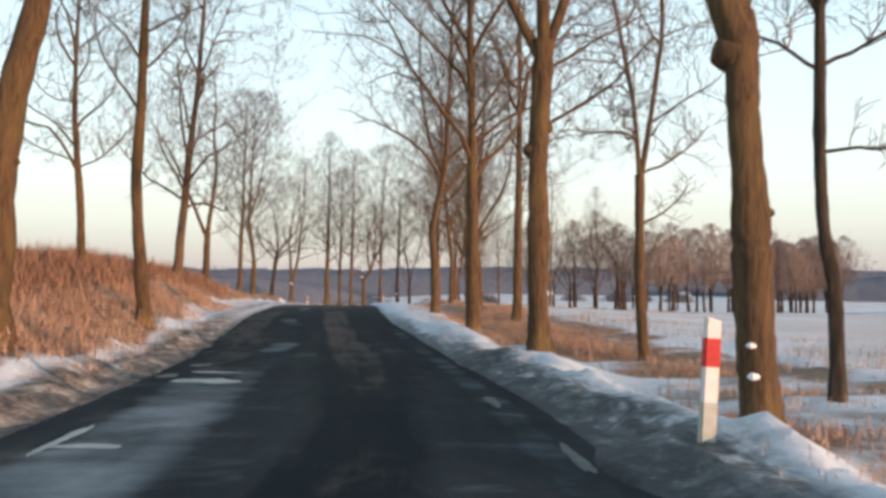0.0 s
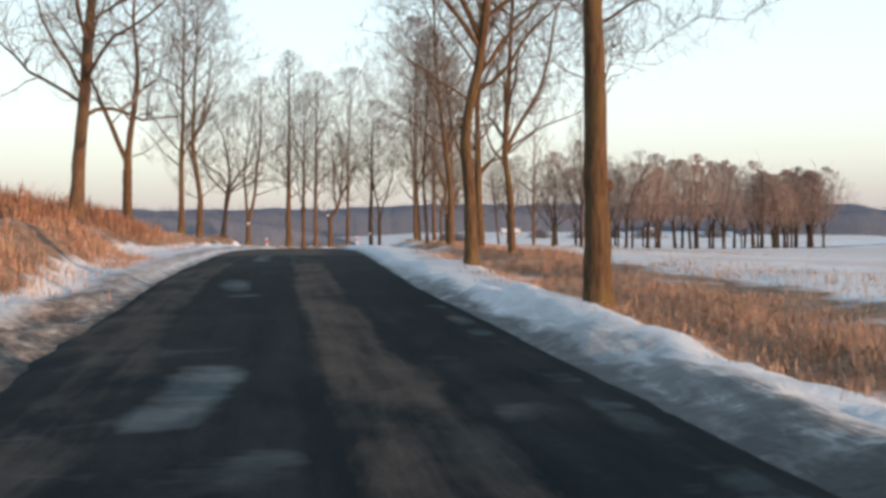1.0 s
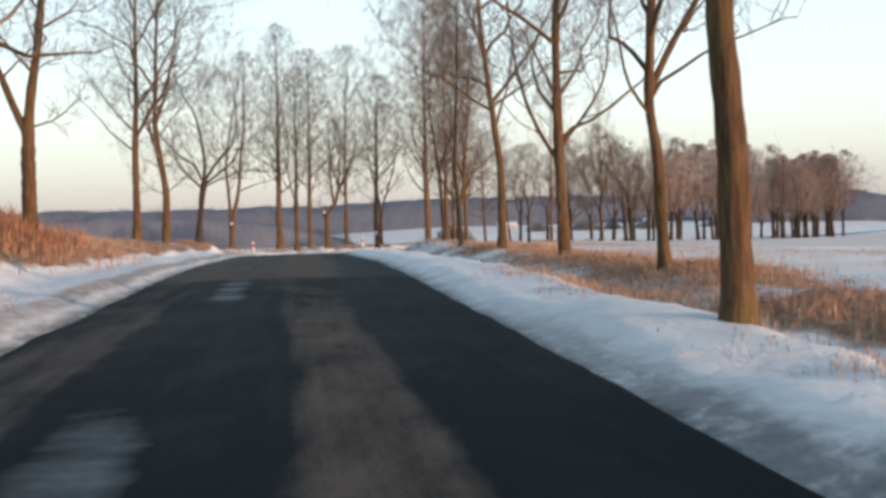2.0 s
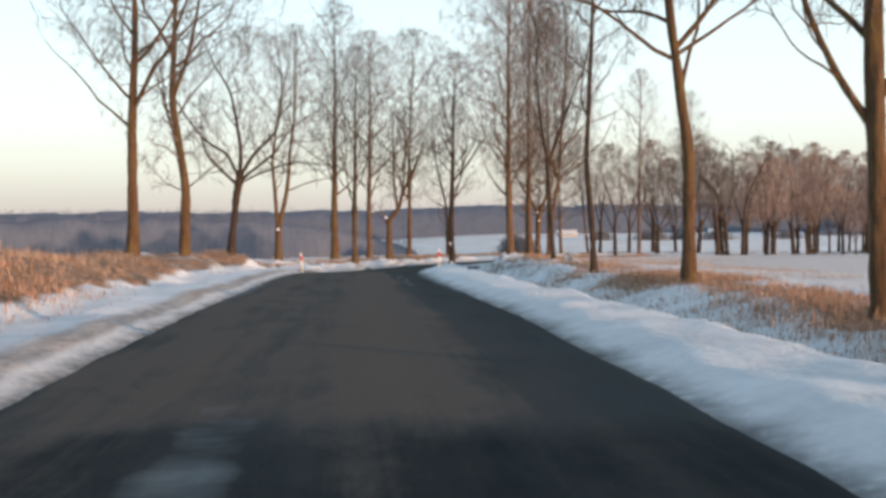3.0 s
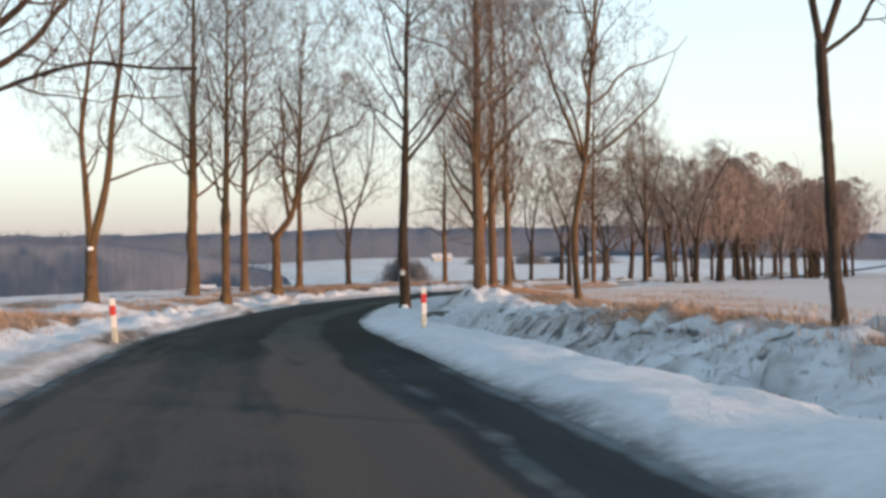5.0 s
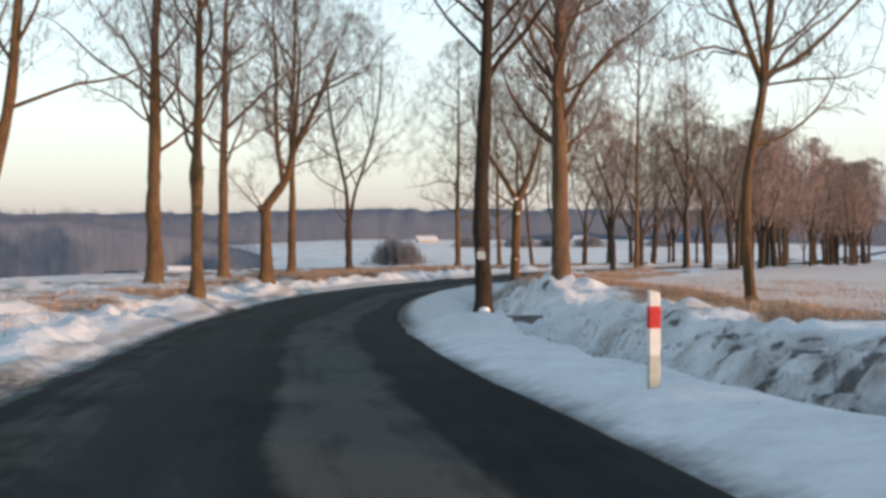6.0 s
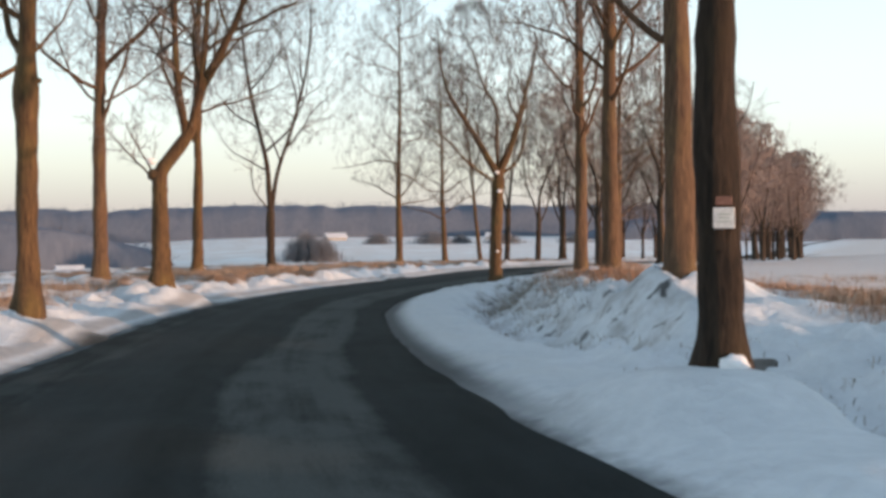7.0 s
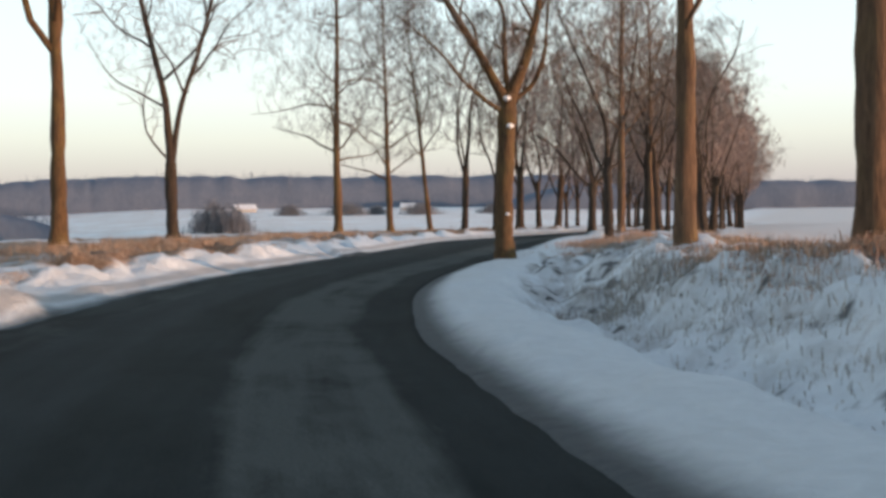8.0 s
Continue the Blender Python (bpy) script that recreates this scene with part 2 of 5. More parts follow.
POST_GREY = plain_material("post_grimy_shade", (0.38, 0.40, 0.35), (0.56, 0.57, 0.5), 14, 0.7)
WALL = plain_material("house_wall", (0.34, 0.32, 0.30), (0.42, 0.40, 0.37), 2, 0.8)
PANE = plain_material("window_pane", (0.03, 0.035, 0.04), (0.06, 0.06, 0.07), 2, 0.2)
ICE = plain_material("ice", (0.11, 0.135, 0.14), (0.26, 0.30, 0.30), 3, 0.32)
ICE_THIN = plain_material("thin_ice", (0.02, 0.026, 0.03), (0.11, 0.13, 0.135), 6, 0.6)
CONCRETE = plain_material("old_concrete", (0.10, 0.095, 0.09), (0.22, 0.21, 0.2), 8, 0.9)
MARK_RED = plain_material("mark_faded_red", (0.16, 0.07, 0.05), (0.30, 0.15, 0.11), 25, 0.8)
MARK_WHITE = plain_material("mark_white", (0.62, 0.58, 0.54), (0.82, 0.79, 0.75), 25, 0.7)


def grass_material():
    k = Mat("dry_grass", 0.85, spec=0.2)
    k.colour(k.ramp(k.island(), [(0.0, (0.26, 0.17, 0.12)), (0.5, (0.40, 0.282, 0.205)), (1.0, (0.58, 0.46, 0.36))]))
    return k.m


GRASS = grass_material()
RUST_GRASS = twig_material("rusty_grass", (0.27, 0.15, 0.10), (0.58, 0.40, 0.29))


# ---- mesh helpers ----
def mesh_of(name, verts, faces, mat, smooth=False):
    """A mesh from arrays: verts (n, 3), faces (m, 3 or 4)."""
    me = bpy.data.meshes.new(name)
    verts, faces = np.asarray(verts, np.float32), np.asarray(faces, np.int32)
    k = faces.shape[1]
    me.vertices.add(len(verts))
    me.vertices.foreach_set("co", verts.ravel())
    me.loops.add(faces.size)
    me.loops.foreach_set("vertex_index", faces.ravel())
    me.polygons.add(len(faces))
    me.polygons.foreach_set("loop_start", np.arange(0, faces.size, k, dtype=np.int32))
    if smooth:
        me.polygons.foreach_set("use_smooth", np.ones(len(faces), bool))
    me.update(calc_edges=True)
    me.materials.append(mat)
    return me


def part(name, me, parent, label="", where=None):
    ob = new(name, me)
    if parent is not None:
        ob.parent = parent
    if where is not None:
        ob.matrix_basis = where
    return tagged(ob, label) if label else ob


def bm_mesh(name, bm, mat, smooth=False):
    me = bpy.data.meshes.new(name)
    bm.to_mesh(me)
    bm.free()
    me.materials.append(mat)
    if smooth:
        me.polygons.foreach_set("use_smooth", np.ones(len(me.polygons), bool))
    return me


def smooth_step(a, b, x):
    t = np.clip((np.asarray(x, float) - a) / (b - a), 0, 1)
    return t * t * (3 - 2 * t)


# ---- the road's line and level ----
CENTRE = [(0.2, -30), (-0.5, -10), (-1.15, 8), (-1.85, 17), (-2.9, 26), (-3.95, 34), (-5.6, 50), (-6.35, 58), (-7.3, 68), (-8.2, 78), (-9.0, 90),
          (-9.3, 98), (-9.25, 106), (-8.85, 113), (-8.0, 120), (-6.9, 126), (-5.3, 131.5), (-3.2, 136.5), (-0.4, 141.8), (2.8, 147.3), (6.2, 153.3), (11.3, 162.3),
          (22.7, 179.4), (44.8, 211.4), (87.8, 273.9), (158.8, 376.8), (298.8, 580.8)]
LEVEL = [(-30, 0), (0, 0), (14, 0.03), (21.5, 0.07), (30, 0.25), (40, 0.46), (50, 0.53), (57, 0.55), (64, 0.47), (82.5, 0.25), (88, 0.11), (92.6, -0.04),
         (99.8, -0.31), (107, -0.55), (114, -0.75), (125, -0.92), (140, -1.0), (160, -1.1), (200, -1.9), (270, -3.6), (400, -4.5), (600, -5)]
HALF = 2.55


def spline(points, step):
    """Evenly spaced points on a smooth curve through the given ones."""
    p = np.array(points, float)
    out = []
    for i in range(len(p) - 1):
        a, b, c, d = p[max(i - 1, 0)], p[i], p[i + 1], p[min(i + 2, len(p) - 1)]
        n = np.linalg.norm(c - b)
        m0 = (c - a) / max(np.linalg.norm(c - a), 1e-6) * n
        m1 = (d - b) / max(np.linalg.norm(d - b), 1e-6) * n
        for t in np.arange(0, 1, min(0.5, step / n)):
            out.append((2 * t**3 - 3 * t**2 + 1) * b + (t**3 - 2 * t**2 + t) * m0 + (-2 * t**3 + 3 * t**2) * c + (t**3 - t**2) * m1)
    out.append(p[-1])
    q = np.array(out)
    s = np.concatenate([[0], np.cumsum(np.linalg.norm(np.diff(q, axis=0), axis=1))])
    n = int(s[-1] / step)
    g = np.linspace(0, s[-1], n)
    q = np.stack([np.interp(g, s, q[:, 0]), np.interp(g, s, q[:, 1])], 1)
    for _ in range(6):
        q[1:-1] = (q[:-2] + 2 * q[1:-1] + q[2:]) / 4
    return q


LINE = spline(CENTRE, 0.5)
TAN = np.gradient(LINE, axis=0)
TAN /= np.linalg.norm(TAN, axis=1)[:, None]
RIGHT = np.stack([TAN[:, 1], -TAN[:, 0]], 1)
LINE_Z = np.interp(LINE[:, 1], *zip(*LEVEL))
for _ in range(60):
    LINE_Z[1:-1] = (LINE_Z[:-2] + 2 * LINE_Z[1:-1] + LINE_Z[2:]) / 4


EDGE = [(-30, 0), (0, 0), (12, -0.1), (20, -0.28), (42, -0.24), (52, -0.03), (69, 0.0), (86, 0.08), (94, 0.3), (112, 0.3), (124, 0.14), (136, 0.0), (600, 0)]


def edge_shift(foot, a):
    """How far the asphalt's field-side edge lies beyond its usual half width; fades out past the verge."""
    return np.interp(foot, *zip(*EDGE)) * smooth_step(8.0, 4.5, a)


RISE = np.gradient(LINE_Z) / 0.5


def from_road(x, y):
    """Signed distance to the road's line (right is plus), the y of its foot, and the road's level there."""
    x, y = np.ravel(x).astype(float), np.ravel(y).astype(float)
    u, foot, level = np.empty(len(x)), np.empty(len(x)), np.empty(len(x))
    for i in range(0, len(x), 4000):
        d = (x[i:i + 4000, None] - LINE[None, :, 0]) ** 2 + (y[i:i + 4000, None] - LINE[None, :, 1]) ** 2
        k = d.argmin(1)
        px, py = x[i:i + 4000] - LINE[k, 0], y[i:i + 4000] - LINE[k, 1]
        side = np.sign(px * RIGHT[k, 0] + py * RIGHT[k, 1])
        on = np.clip(px * TAN[k, 0] + py * TAN[k, 1], -0.3, 0.3)
        u[i:i + 4000] = side * np.sqrt(np.maximum(d.min(1) - on * on, 0))
        foot[i:i + 4000] = LINE[k, 1] + on * TAN[k, 1]
        level[i:i + 4000] = LINE_Z[k] + on * RISE[k]
    return u, foot, level


LATTICE = np.random.default_rng(3).uniform(-1, 1, (64, 64))


def ripple(x, y, size, octaves=4, first=0):
    """Smooth, even-handed unevenness between about -1 and 1, of that size, in several octaves."""
    x, y = np.asarray(x, float), np.asarray(y, float)
    z, amp = np.zeros(np.broadcast(x, y).shape), 1.0
    for o in range(octaves):
        turn = 0.7 * (o + 1) + first
        u = (x * math.cos(turn) + y * math.sin(turn)) / size + 7.3 * first + 19.1 * o
        v = (y * math.cos(turn) - x * math.sin(turn)) / size + 3.1 * first + 11.7 * o
        i, j = np.floor(u).astype(int), np.floor(v).astype(int)
        fu, fv = u - i, v - j
        fu, fv = fu * fu * (3 - 2 * fu), fv * fv * (3 - 2 * fv)
        a, b = LATTICE[i % 64, j % 64], LATTICE[(i + 1) % 64, j % 64]
        c, d = LATTICE[i % 64, (j + 1) % 64], LATTICE[(i + 1) % 64, (j + 1) % 64]
        z = z + amp * ((a * (1 - fu) + b * fu) * (1 - fv) + (c * (1 - fu) + d * fu) * fv)
        amp, size = amp * 0.55, size * 0.48
    return z


LEFT_BANK = [(-30, 0.5), (0, 0.6), (15, 0.75), (22, 1.0), (30, 1.3), (47, 1.25), (56, 1.0), (74, 0.7), (90, 0.62), (104, 0.35), (112, 0.35), (119, 0.45), (130, 0.42), (146, 0.42), (160, 0.3), (200, 0.1), (600, 0)]
RIGHT_RISE = [(-30, -0.2), (0, -0.2), (20, -0.15), (38, -0.1), (50, -0.1), (66, 0.05), (80, 0.2), (95, 0.35), (105, 0.5), (109, 0.45), (112, 0.3), (114, 0.3), (115.8, 0.64), (130, 0.62), (140, 0.45), (150, 0.2), (200, 0), (600, 0)]
BANK_WIDTH = [(-30, 1.2), (22, 1.3), (35, 1.8), (48, 2.05), (64, 1.9), (90, 1.9), (104, 2.0), (112, 1.9), (119, 1.6), (126, 1.65), (131, 1.4), (160, 1.2), (600, 1)]
DITCH = [(-30, 0.15), (20, 0.2), (45, 0.3), (60, 0.35), (80, 0.42), (100, 0.5), (108.5, 0.5), (110.2, 0.0), (114.1, 0.0), (115.3, 0.45), (132, 0.4), (140, 0.1), (600, 0)]


def field_level(x, y):
    """The open land: level by the road, falling to a valley ahead and left, and rising again far off."""
    along = np.interp(y, [-100, 0, 60, 110, 160, 200, 300, 420, 600, 900, 1500], [0.0, 0.0, 0.2, -0.5, -1.3, -2.2, -3.6, -3.5, -1.6, 6.0, 20.0])
    left = smooth_step(20, -70, x - 0.02 * y) * smooth_step(150, 290, y)
    right = smooth_step(8, 40, x) * smooth_step(150, 10, y) * -0.7
    return along - 3.6 * left * smooth_step(1400, 500, y) + right


TRUNK_MOUNDS = []


def ground_level(x, y):
    shape = np.shape(x)
    x, y = np.ravel(x).astype(float), np.ravel(y).astype(float)
    u, foot, level = from_road(x, y)
    u = np.where(u > 0, np.maximum(u - edge_shift(foot, np.abs(u)), 0.01), u)
    a = np.abs(u)
    bw = np.interp(foot, *zip(*BANK_WIDTH)) - (u < 0) * np.interp(foot, [0, 10, 38, 48], [0, 0.45, 0.45, 0])
    lb, rr, dt = np.interp(foot, *zip(*LEFT_BANK)), np.interp(foot, *zip(*RIGHT_RISE)), np.interp(foot, *zip(*DITCH))
    lump = ripple(x, y, 1.7, 3)
    edge = HALF - 0.05 + 0.07 * ripple(x, y, 3.1, 3, 5)
    bank = (0.15 + 0.045 * lump + 0.026 * ripple(x, y, 0.8, 2, 13)) * smooth_step(edge, edge + 0.8, a)
    near = -0.09 + 0.09 * smooth_step(HALF - 0.25, HALF, a) + bank
    out = HALF + bw
    # right: ditch, then the rise that carries the trees
    r = near - (dt + 0.12) * smooth_step(out - 0.2, out + 0.9, a) + (rr + dt) * smooth_step(out + 1.1, out + 3.2, a)
    l = near + (lb - 0.12) * smooth_step(out - 0.3, out + 2.6, a)
    wild = smooth_step(58, 84, foot)
    billow = np.sqrt(ripple(u * 1.5, foot * 0.72, 1.0, 2, 15) ** 2 + 0.01) + 0.5 * np.sqrt(ripple(u * 3.2, foot * 1.6, 1.0, 1, 19) ** 2 + 0.01) - 0.4
    reach = smooth_step(out - 0.15, out + 0.6, a) * np.where(u > 0, smooth_step(13, 8, a), smooth_step(40, 12, a))
    rough = (0.08 * ripple(x, y, 1.6, 3, 9) + np.where(u > 0, wild * smooth_step(155, 145, foot) * smooth_step(10.5, 7.5, a), 0.5) * 0.27 * billow) * reach
    heap = (0.2 * np.clip(ripple(x, y, 1.5, 2, 33) * 1.6, -0.15, 0.9) + 0.2 * np.abs(ripple(x, y, 0.6, 2, 37))) * smooth_step(HALF + 0.7, HALF + 1.3, a) * smooth_step(HALF + 3.4, HALF + 2.2, a) * (u < 0) * smooth_step(92, 104, foot)
    furrow = 0.09 * ripple(a * 2.4, foot * 0.9, 1.0, 3, 51) * smooth_step(HALF + 0.05, HALF + 0.4, a) * smooth_step(HALF + 1.9, HALF + 1.1, a) * (smooth_step(40, 26, foot) + 0.9 * smooth_step(88, 94, foot) * smooth_step(112, 106, foot) * (u < 0))
    z = level + np.where(u > 0, r, l) + rough + heap + furrow
    fl = field_level(x, y) + 0.12 * ripple(x, y, 37, 3, 3) * smooth_step(15, 40, a)
    t = np.where(u > 0, smooth_step(9.5, 24, a), smooth_step(13, 40, a))
    z = z * (1 - t) + fl * t
    for mx, my, mh, mr in TRUNK_MOUNDS:
        z = z + mh * np.exp(-(((x - mx) ** 2 + (y - my) ** 2) / (mr * mr)) ** 2)
    return z.reshape(shape)


def ground_at(x, y):
    return float(ground_level(np.array([x]), np.array([y]))[0])


# ---- trees ----
def tubes(P, R, sides, verts, faces):
    """Appends tapered tubes along the polylines P (n, k, 3) with the radii R (n, k)."""
    n, k, _ = P.shape
    if n == 0:
        return
    T = np.gradient(P, axis=1)
    T /= np.linalg.norm(T, axis=2, keepdims=True) + 1e-9
    ref = np.where(np.abs(T[:, :1, 2:3]) > 0.8, np.array([[[1.0, 0.2, 0.0]]]), np.array([[[0.1, 0.0, 1.0]]]))
    A = np.cross(T, np.broadcast_to(ref, T.shape))
    A /= np.linalg.norm(A, axis=2, keepdims=True) + 1e-9
    B = np.cross(T, A)
    ang = np.arange(sides) * 2 * math.pi / sides
    W = R[:, :, None, None] if R.ndim == 2 else R[:, :, :, None]
    ring = P[:, :, None, :] + W * (A[:, :, None, :] * np.cos(ang)[None, None, :, None] + B[:, :, None, :] * np.sin(ang)[None, None, :, None])
    start = sum(len(v) for v in verts)
    verts.append(ring.reshape(-1, 3))
    i = np.arange(n)[:, None, None] * (k * sides) + np.arange(k - 1)[None, :, None] * sides
    j = np.arange(sides if sides > 2 else 1)[None, None, :]
    j2 = (j + 1) % sides
    f = np.stack([i + j, i + j2, i + sides + j2, i + sides + j], -1).reshape(-1, 4)
    faces.append(f + start)


def along(P, R, i, t):
    """Place, direction and radius at the fraction t of the polylines i."""
    k = P.shape[1] - 1
    q = np.clip(t * k, 0, k - 1e-4)
    j = q.astype(int)
    w = (q - j)[:, None]
    a, b = P[i, j], P[i, j + 1]
    d = b - a
    d /= np.linalg.norm(d, axis=1, keepdims=True) + 1e-9
    return a * (1 - w) + b * w, d, R[i, j] * (1 - w[:, 0]) + R[i, j + 1] * w[:, 0]


def sprout(rng, P, R, each, t0, t1, ratio, angle, lift, k, thin, wander, shape=0.6, least=0.0):
    """Children on every polyline: each of them starts at a fraction t0..t1 and leaves at about that angle, bending upwards by lift."""
    n = P.shape[0]
    if n == 0:
        return P[:0, :1].repeat(k, 1), R[:0, :1].repeat(k, 1)
    i = np.repeat(np.arange(n), each)
    m = len(i)
    base = np.tile((np.arange(each) + 0.5) / each, n)
    t = t0 + (t1 - t0) * np.clip(base + rng.uniform(-0.5, 0.5, m) / each, 0, 1)
    o, d, r = along(P, R, i, t)
    size = np.linalg.norm(np.diff(P, axis=1), axis=2).sum(1)[i]
    az = np.tile(np.arange(each) * 2.4, n) + np.repeat(rng.uniform(0, 6.28, n), each) + rng.normal(0, 0.5, m)
    ref = np.where(np.abs(d[:, 2:3]) > 0.9, np.array([[1.0, 0, 0]]), np.array([[0, 0, 1.0]]))
    a = np.cross(d, ref)
    a /= np.linalg.norm(a, axis=1, keepdims=True) + 1e-9
    b = np.cross(d, a)
    side = a * np.cos(az)[:, None] + b * np.sin(az)[:, None]
    ga = np.radians(angle) * rng.uniform(0.7, 1.3, m)
    v = d * np.cos(ga)[:, None] + side * np.sin(ga)[:, None]
    length = np.maximum(size * ratio * (1 - shape * (t - t0) / max(t1 - t0, 1e-6)) * rng.uniform(0.6, 1.2, m), least)
    pts, rad = [o], [np.minimum(r * 0.85, np.maximum(r * thin, length * 0.012))]
    step = (length / (k - 1))[:, None]
    for q in range(k - 1):
        v = v + rng.normal(0, wander, (m, 3)) + np.array([[0, 0, lift]])
        v /= np.linalg.norm(v, axis=1, keepdims=True)
        o = o + v * step
        pts.append(o)
        rad.append(rad[0] * (1 - 0.85 * (q + 1) / (k - 1)))
    return np.stack(pts, 1), np.stack(rad, 1)


def stem(rng, pts, r0, r1, flare=0.0, rough=0.03, k=26):
    """A smooth stem through (x, y, z) points, with a flared foot."""
    p = np.array(pts, float)
    s = np.concatenate([[0], np.cumsum(np.linalg.norm(np.diff(p, axis=0), axis=1))])
    g = np.linspace(0, 1, k) ** 1.15 * s[-1]
    q = np.stack([np.interp(g, s, p[:, c]) for c in range(3)], 1)
    q[2:, :2] += np.cumsum(rng.normal(0, rough * s[-1] / k, (k - 2, 2)), 0)
    for _ in range(2):
        q[1:-1] = (q[:-2] + 2 * q[1:-1] + q[2:]) / 4
    t = g / s[-1]
    r = r0 + (r1 - r0) * t ** 0.8 + flare * r0 * np.exp(-np.maximum(g - 0.3, 0) / 0.22)
    return q[None], r[None] * (1 + 0.05 * rng.normal(0, 1, (1, k)))


def gnarled(rng, P, R, sides, amount):
    """Radii all round a stem, with low swellings, ridges and root lobes at the foot."""
    z = P[0, :, 2]
    ang = np.arange(sides) * 2 * math.pi / sides
    U, Z = np.cos(ang)[None, :] * 1.3 + rng.uniform(0, 60), z[:, None]
    V = np.sin(ang)[None, :] * 1.3
    w = 1 + amount * (0.13 * ripple(U + 0 * Z, V + 0.9 * Z, 1.0, 2, 61) + 0.06 * ripple(U * 2.3 + 0 * Z, V * 2.3 + 2.2 * Z, 1.0, 2, 67))
    lobes = np.cos(4 * ang + rng.uniform(0, 6)) + 0.6 * np.cos(3 * ang + rng.uniform(0, 6))
    w = w + 0.08 * lobes[None, :] * np.exp(-np.maximum(Z, 0) / 0.25)
    return R[:, :, None] * w[None]


def crown_twigs(rng, sticks, box, counts, thick, flat):
    """Branches that fill a rounded, uneven crown: each grows from the nearest older wood to a spot within the crown's outline.
    sticks: polylines and radii; box: foot and top of the crown, its half width and its axis at foot and top."""
    z0, z1, rad, axis0, axis1 = box
    N, D, Q = [], [], []

    def older(P, R, t0, n):
        for t in np.linspace(t0, 1, n):
            o, d, r = along(P, R, np.arange(len(P)), np.full(len(P), t))
            N.append(o)
            D.append(d)
            Q.append(r)

    for P, R, t0, n in sticks:
        older(P, R, t0, n)
    out = []
    seed = rng.uniform(0, 50)
    for level, count in enumerate(counts):
        f = rng.uniform(0, 1, count) ** 0.85
        az = rng.uniform(0, 2 * math.pi, count)
        wide = rad * np.sin(math.pi * np.clip(0.06 + 0.93 * f, 0, 1) ** 0.88) ** 0.6
        wide = wide * (0.92 + 0.34 * ripple(np.cos(az) * 1.4 + seed, np.sin(az) * 1.4 + f * 3.2, 1.0, 2, 71)) * rng.choice([1.0, 1.0, 1.0, 1.13], count)
        rr = wide * rng.uniform(0.03, 1, count) ** 0.62
        mid = axis0[None] * (1 - f[:, None]) + axis1[None] * f[:, None]
        A = np.stack([mid[:, 0] + rr * np.cos(az), mid[:, 1] + rr * np.sin(az), z0 + (z1 - z0) * f], 1)
        n, d, q = np.concatenate(N), np.concatenate(D), np.concatenate(Q)
        gap = A[:, None, :] - n[None]
        far = np.sqrt((gap ** 2).sum(2)) + 1e-6
        cost = far * (1 + 0.9 * np.clip(0.25 - gap[:, :, 2] / far, 0, 2) + 0.5 * np.clip(0.3 - (gap * d[None]).sum(2) / far, 0, 2))
        j = cost.argmin(1)
        o, v, length = n[j], d[j], far[np.arange(count), j]
        k = (6, 5, 4)[min(level, 2)]
        tan = v * 0.55 + (A - o) / length[:, None] * 0.75
        tan = tan / np.linalg.norm(tan, axis=1, keepdims=True) * length[:, None]
        end = (A - o) * 1.0 + np.array([[0, 0, 0.12]]) * length[:, None]
        u = np.linspace(0, 1, k)[None, :, None]
        P = (2 * u**3 - 3 * u**2 + 1) * o[:, None] + (u**3 - 2 * u**2 + u) * tan[:, None] + (3 * u**2 - 2 * u**3) * A[:, None] + (u**3 - u**2) * end[:, None]
        P[:, 1:] += rng.normal(0, 0.055, (count, k - 1, 3)) * length[:, None, None] ** 0.8
        r0 = np.minimum(q[j] * 0.8, (0.018 + 0.016 * length) * (1.0, 0.7, 0.5)[min(level, 2)])
        R = r0[:, None] * np.linspace(1, 0.35, k)[None]
        out.append((P, R))
        older(P, R, 0.3, (7, 5, 3)[min(level, 2)])
    verts, faces = [], []
    for level, (P, R) in enumerate(out):
        tubes(P, np.maximum(R, (0.011, 0.008, 0.0065)[min(level, 2)] * thick), (4, 3, 2)[level] if not flat else (3, 2, 2)[level], verts, faces)
    P, R = out[-1]
    tw = sprout(rng, P, R, 5, 0.25, 1.0, 0.5, 48, 0.03, 2 if flat else 3, 0.7, 0.2, 0.3, 0.32)
    tubes(tw[0], np.maximum(tw[1], 0.0052 * thick), 2, verts, faces)
    P, R = out[-2]
    tw = sprout(rng, P, R, 6, 0.3, 1.0, 0.3, 50, 0.03, 2, 0.6, 0.2, 0.3, 0.35)
    tubes(tw[0], np.maximum(tw[1], 0.0055 * thick), 2, verts, faces)
    return verts, faces


